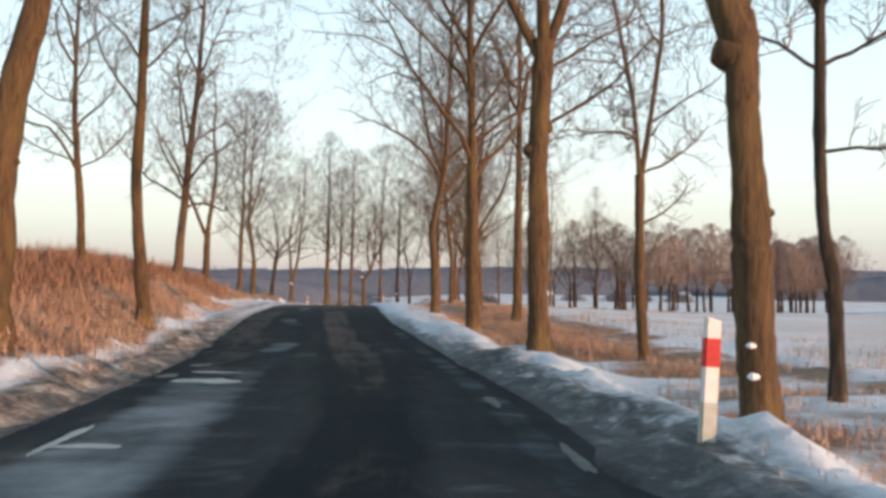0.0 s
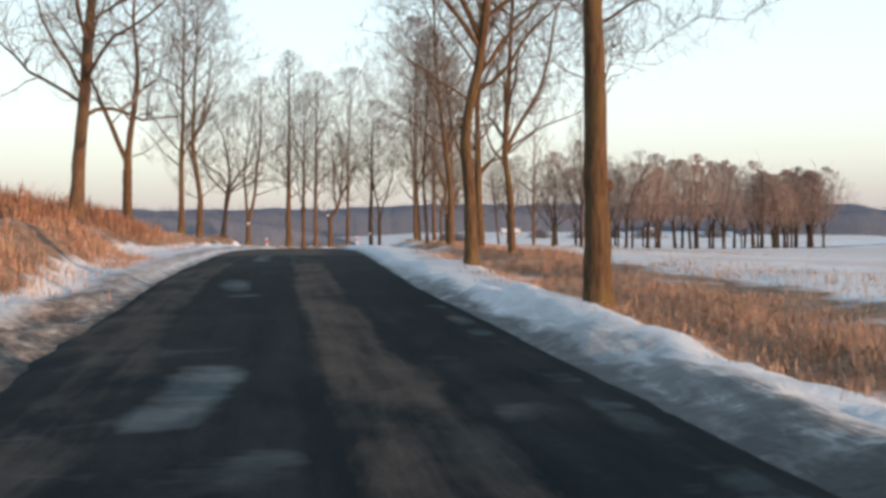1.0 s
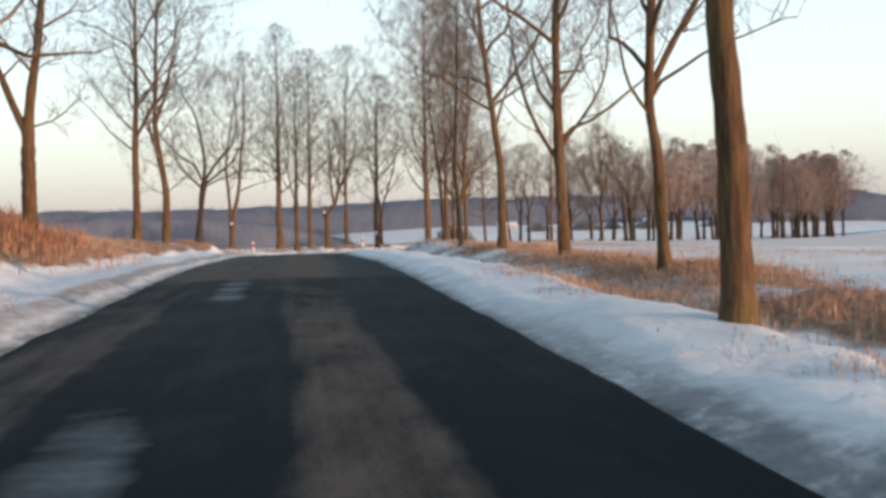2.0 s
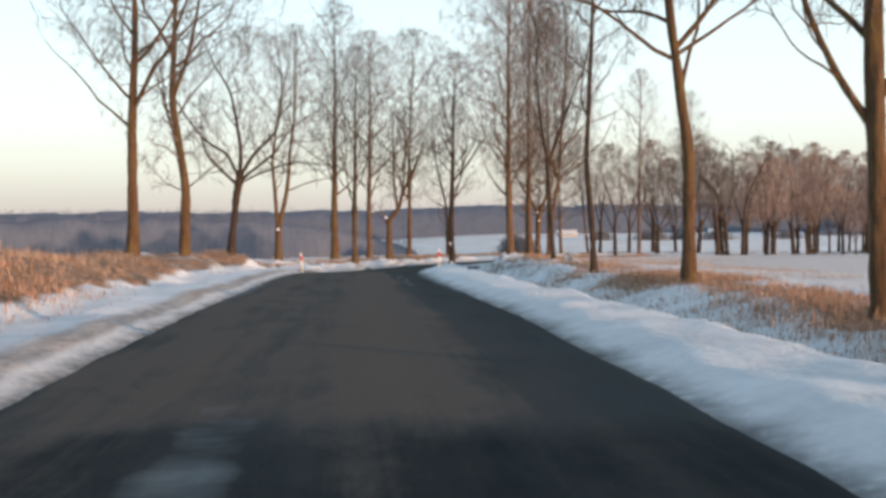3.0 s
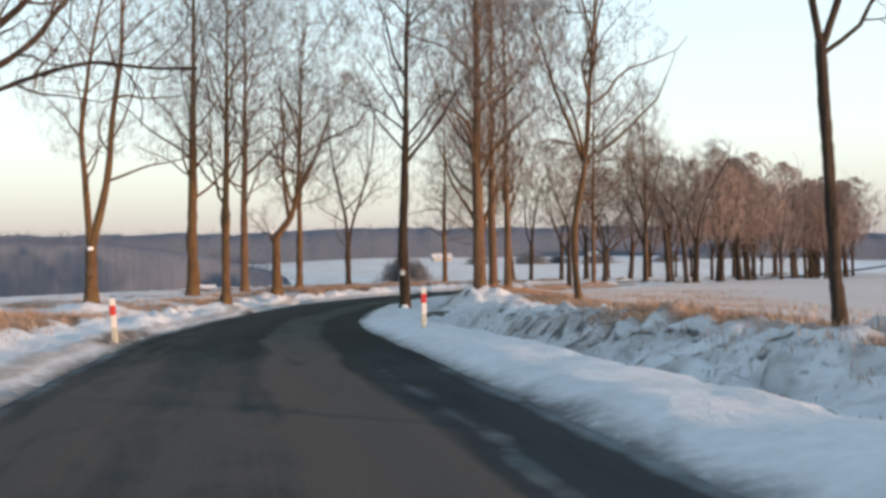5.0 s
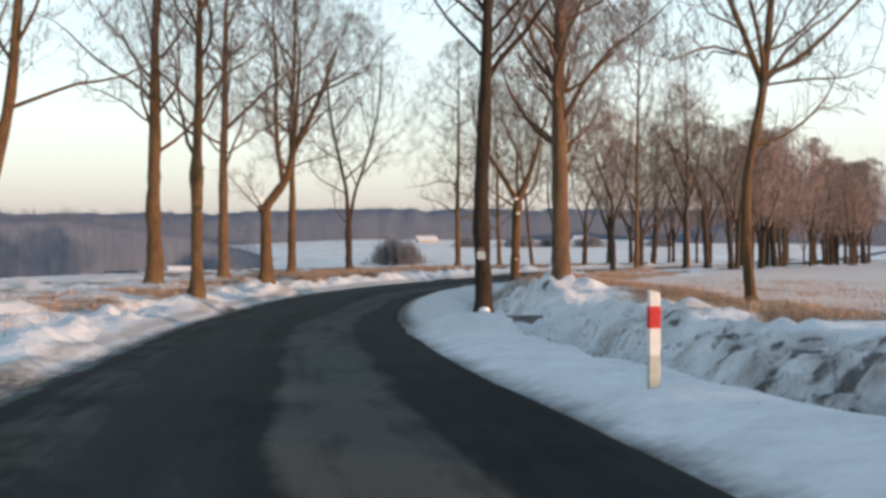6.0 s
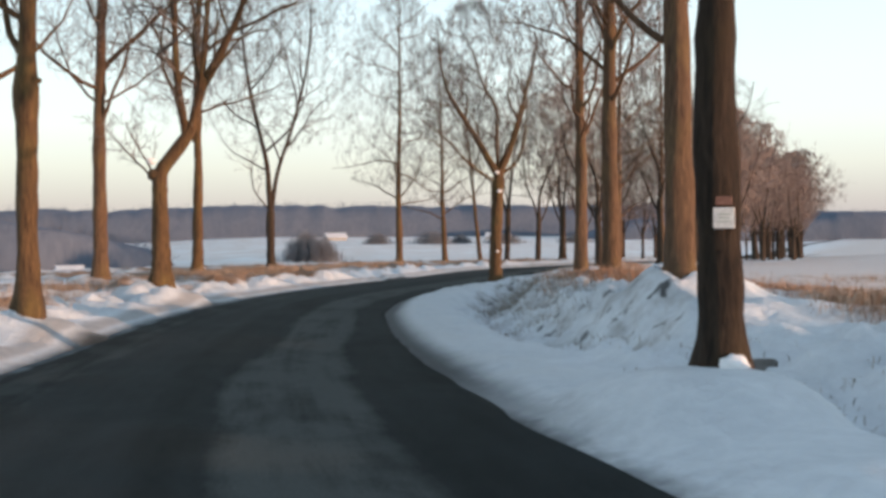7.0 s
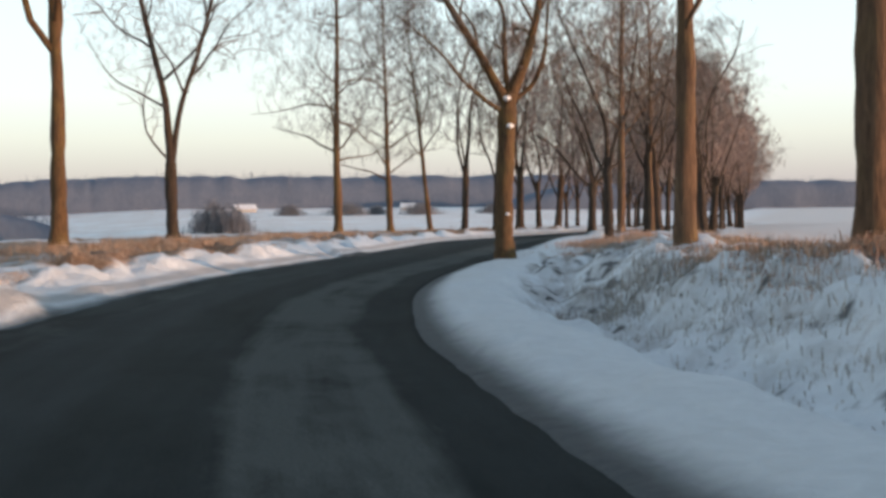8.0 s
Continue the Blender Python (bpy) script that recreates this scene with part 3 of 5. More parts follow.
def tree_meshes(spec, seed, whole=False):
    """Trunk, side stems, limbs and crown of one bare tree, as named meshes with the foot at the origin."""
    rng = np.random.default_rng(seed)
    g = dict(h=15, r=0.2, bare=0.3, limbs=17, ratio=0.40, angle=44, lift=0.06, dome=0.42, thick=1.0, bend=[], forks=[], top=None, mats=(BARK, TWIG), fine=1.2, tip=0.03, low=[], knobs=[], crisp=False, gnarl=1.0, swell=[], lumps=1.0, wide=1.35)
    g.update(spec)
    h, r = g["top"] or g["h"], g["r"]
    way = [(0, 0, -0.3)]
    bend = g["bend"] or [(h, 0.02 * h * rng.normal(), 0.02 * h * rng.normal())]
    for z, x, y in ([(0.0, 0.0, 0.0)] if bend[0][0] > 0 else []) + list(bend):
        way.append((x, y, z))
    if way[-1][2] < h:
        lx, ly, lz = way[-1]
        px, py, pz = way[-2]
        f = min(0.12, 1.0 / max(h - lz, 1))
        way.append((lx + (lx - px) * f, ly + (ly - py) * f, h))
    tip = g["tip"] if not g["top"] else r * 0.8
    stems = [stem(rng, way, r, tip, 0.3, k=64 if g["crisp"] else 48)]
    for z, amp, w in g["swell"]:
        stems[0][1][:] *= 1 + amp * np.exp(-((stems[0][0][:, :, 2] - z) / w) ** 2)
    main = stems[0]
    for z, az, an, length, fr in g["forks"]:
        i = np.array([0])
        zz = main[0][0, :, 2]
        f = np.interp(z, zz, np.linspace(0, 1, len(zz)))
        o = along(main[0], main[1], i, np.array([f]))[0][0]
        ca, sa = math.cos(radians(az)), math.sin(radians(az))
        pts, v = [o], np.array([ca * math.sin(radians(an)), sa * math.sin(radians(an)), math.cos(radians(an))])
        for q in range(5):
            pts.append(pts[-1] + v * length / 5)
            v = v + np.array([0, 0, 0.13]) + rng.normal(0, 0.11 * g["gnarl"], 3)
            v /= np.linalg.norm(v)
        stems.append(stem(rng, pts, fr, 0.022, 0, 0.04))
    tv, tf = [], []
    tubes(main[0], gnarled(rng, *main, 18, g["lumps"]), 18, tv, tf)
    if g["top"]:
        P, R = main
        e, d = P[:, -1], P[:, -1] - P[:, -2]
        d = d / np.linalg.norm(d)
        tubes(np.stack([e, e + d * 0.04, e + d * 0.06], 1), np.array([[R[0, -1], R[0, -1] * 0.7, 0.01]]), 12, tv, tf)
    for z, az, size in g["knobs"]:
        zz = main[0][0, :, 2]
        f = np.interp(z, zz, np.linspace(0, 1, len(zz)))
        o, _, rr = along(main[0], main[1], np.array([0]), np.array([f]))
        e = np.array([math.cos(radians(az)), math.sin(radians(az)), 0.25])
        a = o[0] + e * rr[0] * 0.3
        b = o[0] + e * (rr[0] + size * 0.5)
        tubes(np.stack([a, (a + b) / 2, b, b + e * size * 0.15])[None], np.array([[size, size * 0.95, size * 0.7, 0.01]]), 9, tv, tf)
    L = []
    for q, (P, R) in enumerate(stems):
        if g["top"] and q == 0:
            continue
        if q == 0:
            L.append(sprout(rng, P, R, g["limbs"], g["bare"], 0.98, g["ratio"], g["angle"], g["lift"], 9, 0.36, 0.19, g["dome"]))
        else:
            L.append(sprout(rng, P, R, max(6, int(g["limbs"] * 0.6)), 0.2, 0.98, g["ratio"] * 0.9, g["angle"], g["lift"], 9, 0.40, 0.19, g["dome"]))
    fringe = []
    for z, az, an, length in g["low"]:
        zz = main[0][0, :, 2]
        f = np.interp(z, zz, np.linspace(0, 1, len(zz)))
        o, _, rr = along(main[0], main[1], np.array([0]), np.array([f]))
        v = np.array([math.cos(radians(az)) * math.sin(radians(an)), math.sin(radians(az)) * math.sin(radians(an)), math.cos(radians(an))])
        pts = [o[0]]
        for _ in range(8):
            v = v + rng.normal(0, 0.13, 3) + np.array([0, 0, 0.05])
            v /= np.linalg.norm(v)
            pts.append(pts[-1] + v * length / 8)
        one = (np.array(pts)[None], np.linspace(min(rr[0] * 0.5, 0.014 + length * 0.009), 0.012, 9)[None])
        L.append(one)
        side = sprout(rng, *one, 9, 0.25, 1.0, 0.42, 48, 0.04, 5, 0.6, 0.2, 0.4)
        fringe.append(side)
        fringe.append(sprout(rng, *side, 6, 0.2, 1.0, 0.5, 48, 0.03, 3, 0.6, 0.2, 0.4, 0.3))
    lim = [np.concatenate([a[0] for a in L]), np.concatenate([a[1] for a in L])]
    far = whole or g["thick"] > 1.02
    crown = [(P, R, 0.15 if q else max(g["bare"], 0.3), 14) for q, (P, R) in enumerate(stems) if not (g["top"] and q == 0)]
    tips = lim[0][:, -1]
    top = np.array([P[0, -1] for P, R, _, _ in crown])
    root = np.array([P[0, int(0.4 * P.shape[1])] for P, R, _, _ in crown])
    axis0, axis1 = root[:, :2].mean(0), top[:, :2].mean(0)
    span = np.hypot(tips[:, 0] - (axis0[0] + axis1[0]) / 2, tips[:, 1] - (axis0[1] + axis1[1]) / 2)
    box = (np.percentile(lim[0][:, 2:, 2], 6), np.percentile(np.concatenate([top[:, 2], tips[:, 2]]), 94) + 0.6, np.percentile(span, 80) * 1.05 * g["wide"])
    size = (box[1] - box[0]) * box[2] * g["fine"]
    counts = [int(1.2 * size) + 14, int(7 * size) + 50, int(20 * size) + 120]
    wv, wf = crown_twigs(rng, crown + [(lim[0], lim[1], 0.3, 7)], (*box, axis0, axis1), counts, g["thick"], far)
    for P, R in fringe:
        tubes(P, np.maximum(R, 0.006 * g["thick"]), 3, wv, wf)
    bark, twig = g["mats"]
    out = [("trunk", mesh_of("trunk", np.concatenate(tv), np.concatenate(tf), bark, True))]
    for P, R in stems[1:]:
        v, f = [], []
        tubes(P, R, 10, v, f)
        out.append(("side_stem", mesh_of("side_stem", np.concatenate(v), np.concatenate(f), bark, True)))
    lv, lf = [], []
    for i in range(len(lim[0])):
        if whole:
            tubes(lim[0][i:i + 1], np.maximum(lim[1][i:i + 1], 0.012), 5, wv, wf)
        else:
            v, f = [], []
            tubes(lim[0][i:i + 1], np.maximum(lim[1][i:i + 1], 0.012), 7, v, f)
            out.append(("limb", mesh_of("limb", np.concatenate(v), np.concatenate(f), bark, True)))
    out.append(("crown", mesh_of("crown", np.concatenate(wv), np.concatenate(wf), twig)))
    return out


def plant(meshes, x, y, label, group, turn=0.0, scale=1.0, sink=0.0, name="bare_tree"):
    tree = new(name)
    tree.empty_display_size = 0.3
    tree.matrix_basis = Matrix.LocRotScale((x, y, ground_at(x, y) - sink), Euler((0, 0, radians(turn))), (scale, scale, scale))
    for nm, me in meshes:
        ob = part(nm, me, tree)
        if nm == "crown":
            tagged(ob, "haze of fine bare twigs", kind="stuff")
    return tagged(tree, label, "tree", group)


RED, DARK, BROWN = (BARK_RED, TWIG_RED), (BARK_DARK, TWIG), (BARK, TWIG)
G_R, G_L = "trees along the road on the field side", "trees along the road on the bank side"
TREES = []


def roadside_tree(x, y, spec, label, group):
    TREES.append((x, y, spec, label, group))


roadside_tree(2.84, 9.36, dict(z=0.05, h=13, r=0.19, top=3.75, bend=[(1.7, -0.08, 0), (3.2, -0.18, 0), (3.75, -0.22, 0)], forks=[(3.5, 182, 20, 9, 0.175), (3.55, 10, 4, 9, 0.10)], knobs=[(3.35, 180, 0.17), (1.9, 0, 0.05)]), "old forked roadside tree with a knobbly pruned trunk", G_R)
roadside_tree(4.75, 12.6, dict(h=11, r=0.11, bare=0.55, ratio=0.25, crisp=True, bend=[(1.4, 0.0, 0), (2.0, -0.14, 0), (3.0, -0.16, 0), (11, -0.1, 0)], forks=[(4.7, 170, 30, 4.5, 0.05), (4.75, 5, 26, 4.5, 0.05)], low=[(4.0, 175, 62, 1.6), (4.05, 5, 58, 1.8), (3.0, 0, 85, 1.3)], mats=DARK), "slender dark bare tree with a crooked trunk", G_R)
roadside_tree(1.68, 18.43, dict(z=0.25, h=14, r=0.205, top=5.5, bend=[(1.5, 0.0, 0), (3.4, -0.02, 0), (5.5, 0.1, 0)], forks=[(5.1, 165, 26, 8, 0.10), (5.35, 90, 3, 9, 0.13), (5.2, 10, 22, 8, 0.11)], knobs=[(3.5, 180, 0.14), (3.9, 5, 0.11), (1.2, 0, 0.06)], low=[(4.9, 0, 55, 2.2), (3.9, 0, 60, 2.6)]), "stout roadside tree with a knobbed trunk", G_R)
roadside_tree(4.39, 22.74, dict(z=-0.24, h=12, r=0.12, top=4.1, ratio=0.3, bend=[(2, -0.1, 0), (4.1, -0.1, 0)], forks=[(4.0, 178, 6, 8, 0.062), (4.0, 2, 10, 8, 0.07)], low=[(4.3, 20, 50, 2.2), (3.0, 5, 80, 1.6)], mats=BROWN), "slender bare tree forking into two stems", G_R)
roadside_tree(0.84, 28.4, dict(z=0.21, h=15, r=0.19, bare=0.32, bend=[(4, -0.15, 0), (9, -0.25, 0), (15, -0.3, 0)], knobs=[(1.65, 0, 0.1)], low=[(5.2, 10, 55, 4)]), "straight bare tree with a burl on its trunk", G_R)
roadside_tree(-0.29, 37.88, dict(z=0.53, h=13, r=0.16, bare=0.35, bend=[(1.5, -0.05, 0), (3.2, -0.12, 0), (4.2, 0.15, 0), (5.5, 0.35, 0), (13, 0.6, 0)], forks=[(5.0, 160, 25, 6, 0.08)], knobs=[(3.1, 180, 0.09)]), "bare tree with a kinked pruned trunk", G_R)
roadside_tree(2.79, 39.57, dict(z=0.11, h=16, r=0.20, bare=0.45, limbs=12, bend=[(8, 0.05, 0), (16, 0.1, 0)], low=[(6.1, 0, 62, 3), (3.6, 20, 40, 2.2), (4.6, 10, 35, 2.4)]), "tall straight bare tree with a light crown", G_R)
roadside_tree(1.74, 48.16, dict(z=0.45, h=12, r=0.13, bare=0.28, bend=[(2, -0.05, 0), (3.2, -0.25, 0), (12, 0.2, 0)], forks=[(3.4, 20, 30, 6, 0.08)]), "bare tree with a bent lower trunk", G_R)
roadside_tree(1.38, 57.86, dict(z=0.34, h=14, r=0.20, bare=0.3, bend=[(5, -0.1, 0), (14, 0.1, 0)], forks=[(2.8, 170, 32, 5, 0.07)], low=[(3.2, 10, 45, 4.5), (4.6, 20, 50, 4)]), "bare tree with a low side stem", G_R)
roadside_tree(0.53, 66.3, dict(z=0.54, h=14, r=0.17, bare=0.36, bend=[(3, 0.0, 0), (5.4, -0.3, 0), (8, -0.65, 0), (14, -0.9, 0)], forks=[(5.3, 10, 40, 6, 0.07)]), "leaning bare tree with a forked crown", G_R)
roadside_tree(-0.41, 74.9, dict(z=0.46, h=12, r=0.11, bare=0.42, limbs=12, ratio=0.22, bend=[(2, -0.1, 0), (3.5, -0.25, 0), (5.5, -0.15, 0), (12, 0.1, 0)], mats=DARK), "slender bare tree with a wavy trunk", G_R)
roadside_tree(-0.66, 84.8, dict(z=0.54, h=12, r=0.095, top=4.0, bend=[(4.0, -0.2, 0)], ratio=0.3, limbs=12, gnarl=1.5, forks=[(3.9, 178, 9, 6.5, 0.055), (3.9, 5, 20, 7.5, 0.06)], low=[(3.85, 0, 48, 2.6)], mats=DARK), "slender bare tree with a wide fork", G_R)
roadside_tree(1.75, 108.3, dict(z=-0.03, h=14, r=0.135, bare=0.36, bend=[(1.5, -0.1, 0), (3, -0.05, 0), (5, 0.3, 0), (14, 0.9, 0)], forks=[(5.0, 170, 22, 6, 0.09)], low=[(3.6, 0, 70, 3.2), (5, 0, 75, 2.4), (5.8, 0, 70, 2.6)]), "curved bare tree standing in the field's edge", G_R)
roadside_tree(-4.69, 107.78, dict(z=-0.16, h=12, r=0.22, bare=0.45, limbs=12, bend=[(2.2, -0.06, 0), (6, 0.05, 0), (12, 0.2, 0)], low=[(5.4, 10, 45, 3.6), (6.2, 170, 45, 3)], mats=(BARK_WET, TWIG)), "dark-trunked bare tree beside the bend", G_R)
roadside_tree(-0.50, 116.96, dict(z=0.11, h=21, r=0.29, bare=0.25, limbs=38, fine=1.6, wide=1.75, thick=1.4, ratio=0.24, angle=46, lift=0.07, dome=0.25, bend=[(10, -0.1, 0), (21, 0.0, 0)], mats=RED, low=[(5.5, 20, 40, 3.4), (5.2, 160, 45, 3)]), "tall stout tree with warm grey-brown bark", G_R)
roadside_tree(1.48, 124.98, dict(z=-0.09, h=21, r=0.24, bare=0.24, limbs=38, fine=1.6, wide=1.75, thick=1.4, ratio=0.22, angle=42, lift=0.07, dome=0.25, bend=[(21, 0.1, 0)], mats=RED), "tall straight tree with a reddish crown", G_R)
roadside_tree(3.83, 133.2, dict(z=-0.29, h=20, r=0.23, bare=0.24, limbs=38, fine=1.6, wide=1.75, thick=1.4, ratio=0.22, angle=42, lift=0.07, dome=0.25, bend=[(20, -0.2, 0)], mats=RED), "tall straight tree with a reddish crown", G_R)
roadside_tree(3.66, 142.77, dict(z=-1.13, h=12, r=0.29, top=4.9, bend=[(2, 0.0, 0), (3.9, 0.1, 0), (4.9, 0.15, 0)], limbs=15, ratio=0.46, fine=1.9, wide=1.4, swell=[(4.0, 0.16, 0.5)], gnarl=1.9, forks=[(4.6, 176, 31, 7.0, 0.18), (4.7, 4, 24, 7.5, 0.205), (4.75, 95, 10, 7.0, 0.10), (4.3, 188, 62, 4.5, 0.07), (4.6, 350, 52, 4.5, 0.08)], mats=(BARK, TWIG)), "pollarded tree with a wide fork beside the road", G_R)
roadside_tree(16.4, 159.5, dict(z=-0.9, h=20, r=0.21, bare=0.28, limbs=30, ratio=0.24, fine=0.75, angle=56, lift=0.04, dome=0.3, bend=[(20, 0.2, 0)], mats=RED), "tall straight tree with level side branches", G_R)
roadside_tree(20.9, 171.6, dict(z=-1.05, h=12, r=0.27, top=2.9, bend=[(2.9, 0.05, 0)], limbs=12, ratio=0.42, gnarl=2.2, swell=[(2.7, 0.25, 0.4)], forks=[(2.5, 175, 48, 6, 0.1), (2.6, 5, 46, 6.5, 0.11), (2.8, 100, 8, 8, 0.12), (2.7, 215, 26, 7, 0.09), (2.7, 330, 24, 7, 0.09)], mats=(BARK_DARK, TWIG)), "old pollarded tree with a broad dome of limbs", G_R)
roadside_tree(25.5, 172.5, dict(h=19, r=0.17, bare=0.3, limbs=26, ratio=0.24, fine=0.6, angle=52, dome=0.35, bend=[(19, -0.2, 0)], mats=RED), "tall slender tree with a light crown", G_R)
roadside_tree(-5.9, 13.6, dict(h=14, r=0.29, bare=0.4, bend=[(2.2, 0.05, 0), (3.4, 0.25, 0), (4.4, 0.55, 0), (14, 1.6, 0)], knobs=[(2.3, 0, 0.06)]), "stout leaning roadside tree on the snowy verge", G_L)
roadside_tree(-6.34, 22.37, dict(z=0.46, h=14, r=0.16, bare=0.45, limbs=12, ratio=0.22, bend=[(3, -0.25, 0), (6, -0.12, 0), (14, 0.2, 0)], low=[(4.6, 170, 50, 2.5), (5.5, 0, 55, 1.8)], mats=BROWN), "dark bare tree on the snowy verge", G_L)
roadside_tree(-10.56, 30.53, dict(z=1.48, h=10, r=0.14, bare=0.35, bend=[(2, -0.1, 0), (5, -0.4, 0), (10, -0.3, 0)], low=[(3.3, 0, 55, 2), (3.5, 170, 60, 2)]), "bare tree on the grassy bank", G_L)
roadside_tree(-12.07, 47.38, dict(z=1.71, h=17, r=0.25, bare=0.22, limbs=20, ratio=0.33, bend=[(4, 0.35, 0), (9, 0.85, 0), (17, 1.3, 0)], mats=RED, low=[(3.6, 170, 55, 5.5)]), "large leaning tree on the grassy bank", G_L)
roadside_tree(-12.67, 55.85, dict(z=1.53, h=12, r=0.19, top=2.7, bend=[(2.7, 0.05, 0)], forks=[(2.5, 165, 26, 7.5, 0.12), (2.6, 20, 6, 9, 0.14)], low=[(2.7, 10, 60, 1.6)]), "bare tree forking low into two stems", G_L)
roadside_tree(-14.45, 74.17, dict(z=1.21, h=13, r=0.18, bare=0.32, bend=[(13, 0.3, 0)], low=[(4.6, 180, 60, 3.6)]), "bare tree on the grassy bank", G_L)
roadside_tree(-15.12, 83.09, dict(z=1.02, h=15, r=0.2, bare=0.3, bend=[(2.5, 0.1, 0), (6, -0.4, 0), (15, 0, 0)], forks=[(6, 20, 22, 7, 0.1)], low=[(2.5, 0, 55, 2.2), (2.4, 180, 65, 1.8)]), "bare tree with a low crotch on the bank", G_L)
roadside_tree(-14.74, 89.86, dict(z=0.86, h=10, r=0.18, top=3.6, limbs=15, ratio=0.42, bend=[(1.0, 0.10, 0), (2.4, 0.25, 0), (3.6, 0.45, 0)], forks=[(3.3, 0, 52, 5.5, 0.08), (3.1, 180, 45, 5, 0.07), (3.5, 90, 10, 7, 0.11), (3.45, 20, 30, 6.5, 0.09), (3.45, 195, 24, 6, 0.08), (3.2, 350, 66, 5, 0.05)], gnarl=2.4, swell=[(3.3, 0.2, 0.4)], mats=DARK), "broad-crowned bare tree on the bank", G_L)
roadside_tree(-16.2, 111.94, dict(z=0.03, h=15, r=0.27, top=2.1, bend=[(2.1, 0.0, 0)], forks=[(1.9, 175, 5, 12, 0.16), (2.0, 5, 13, 13, 0.19)], mats=BROWN), "twin-stemmed tree with snow in its fork", G_L)
roadside_tree(-14.34, 129.08, dict(z=-0.40, h=20, r=0.36, bare=0.32, limbs=20, ratio=0.3, angle=38, bend=[(20, 0.2, 0)], low=[(6.5, 180, 62, 4)], mats=BROWN), "thick tall tree with ascending limbs", G_L)
roadside_tree(-11.76, 118.97, dict(z=-0.33, h=14, r=0.23, bare=0.36, bend=[(4, -0.05, 0), (14, 0.2, 0)], limbs=20, knobs=[(3.95, 20, 0.06)], swell=[(3.7, 0.3, 0.5)]), "pruned bare tree beside the bend", G_L)
roadside_tree(-12.12, 137.8, dict(z=-0.44, h=19, r=0.29, bare=0.3, limbs=18, bend=[(19, 0.3, 0)], low=[(6, 180, 55, 4), (6, 0, 55, 4)], mats=RED), "tall dark-barked tree beside the bend", G_L)
roadside_tree(-9.88, 130.5, dict(z=-0.53, h=10, r=0.31, tip=0.04, bare=0.6, limbs=12, ratio=0.42, crisp=True, bend=[(3.3, -0.03, 0), (3.75, 0.33, 0), (4.5, 0.85, 0), (5.6, 1.1, 0.1), (6.4, 1.5, 0.1), (7.8, 2.2, 0.2), (10, 3.0, 0.3)], forks=[(4.3, 200, 8, 8, 0.13), (5.5, 20, 6, 7, 0.12)], knobs=[(3.2, 180, 0.2)], low=[(3.0, 170, 60, 2.4), (3.0, 190, 35, 2.2), (5.0, 0, 70, 3)], mats=BROWN), "pruned tree with a bent limb and snow on its stump", G_L)
roadside_tree(-8.83, 146.41, dict(z=-0.58, h=20, r=0.25, bare=0.3, limbs=18, bend=[(3, 0.1, 0), (8, 0.1, 0), (20, 0.5, 0)], mats=BROWN), "tall bare tree beyond the bend", G_L)
roadside_tree(-4.99, 155.48, dict(z=-0.68, h=18, r=0.26, top=3.0, bend=[(3.0, 0.0, 0)], forks=[(2.6, 175, 3, 14, 0.17), (2.7, 5, 9, 13, 0.13)], low=[(4.0, 180, 55, 4)], mats=DARK), "bare tree forking low into two upright stems", G_L)
roadside_tree(4.62, 169.4, dict(z=-0.86, h=18, r=0.25, bare=0.25, limbs=26, ratio=0.27, angle=68, lift=0.02, bend=[(18, 0.1, 0)], mats=BROWN), "straight tree with level side branches", G_L)
roadside_tree(9.51, 176.4, dict(z=-1.06, h=15, r=0.22, bare=0.25, limbs=22, ratio=0.3, angle=62, lift=0.03, bend=[(15, -0.3, 0)], mats=BROWN), "bare tree with drooping side branches", G_L)
roadside_tree(13.6, 181.0, dict(h=14, r=0.2, bare=0.4, bend=[(5, -0.5, 0), (14, -1.5, 0)], mats=BROWN), "leaning bare tree beyond the bend", G_L)
for tx, ty, spec, *_ in TREES:
    lift = spec["z"] - ground_at(tx, ty) if "z" in spec else 0.08
    TRUNK_MOUNDS.append((tx, ty, min(max(lift, -0.25), 0.45) + 0.05, 1.25))

TRUNK_MOUNDS.append((1.95, 7.74, 0.15, 0.9))

# ---- ground: one sheet to the horizon ----
def axis(parts):
    return np.unique(np.round(np.concatenate(parts), 4))


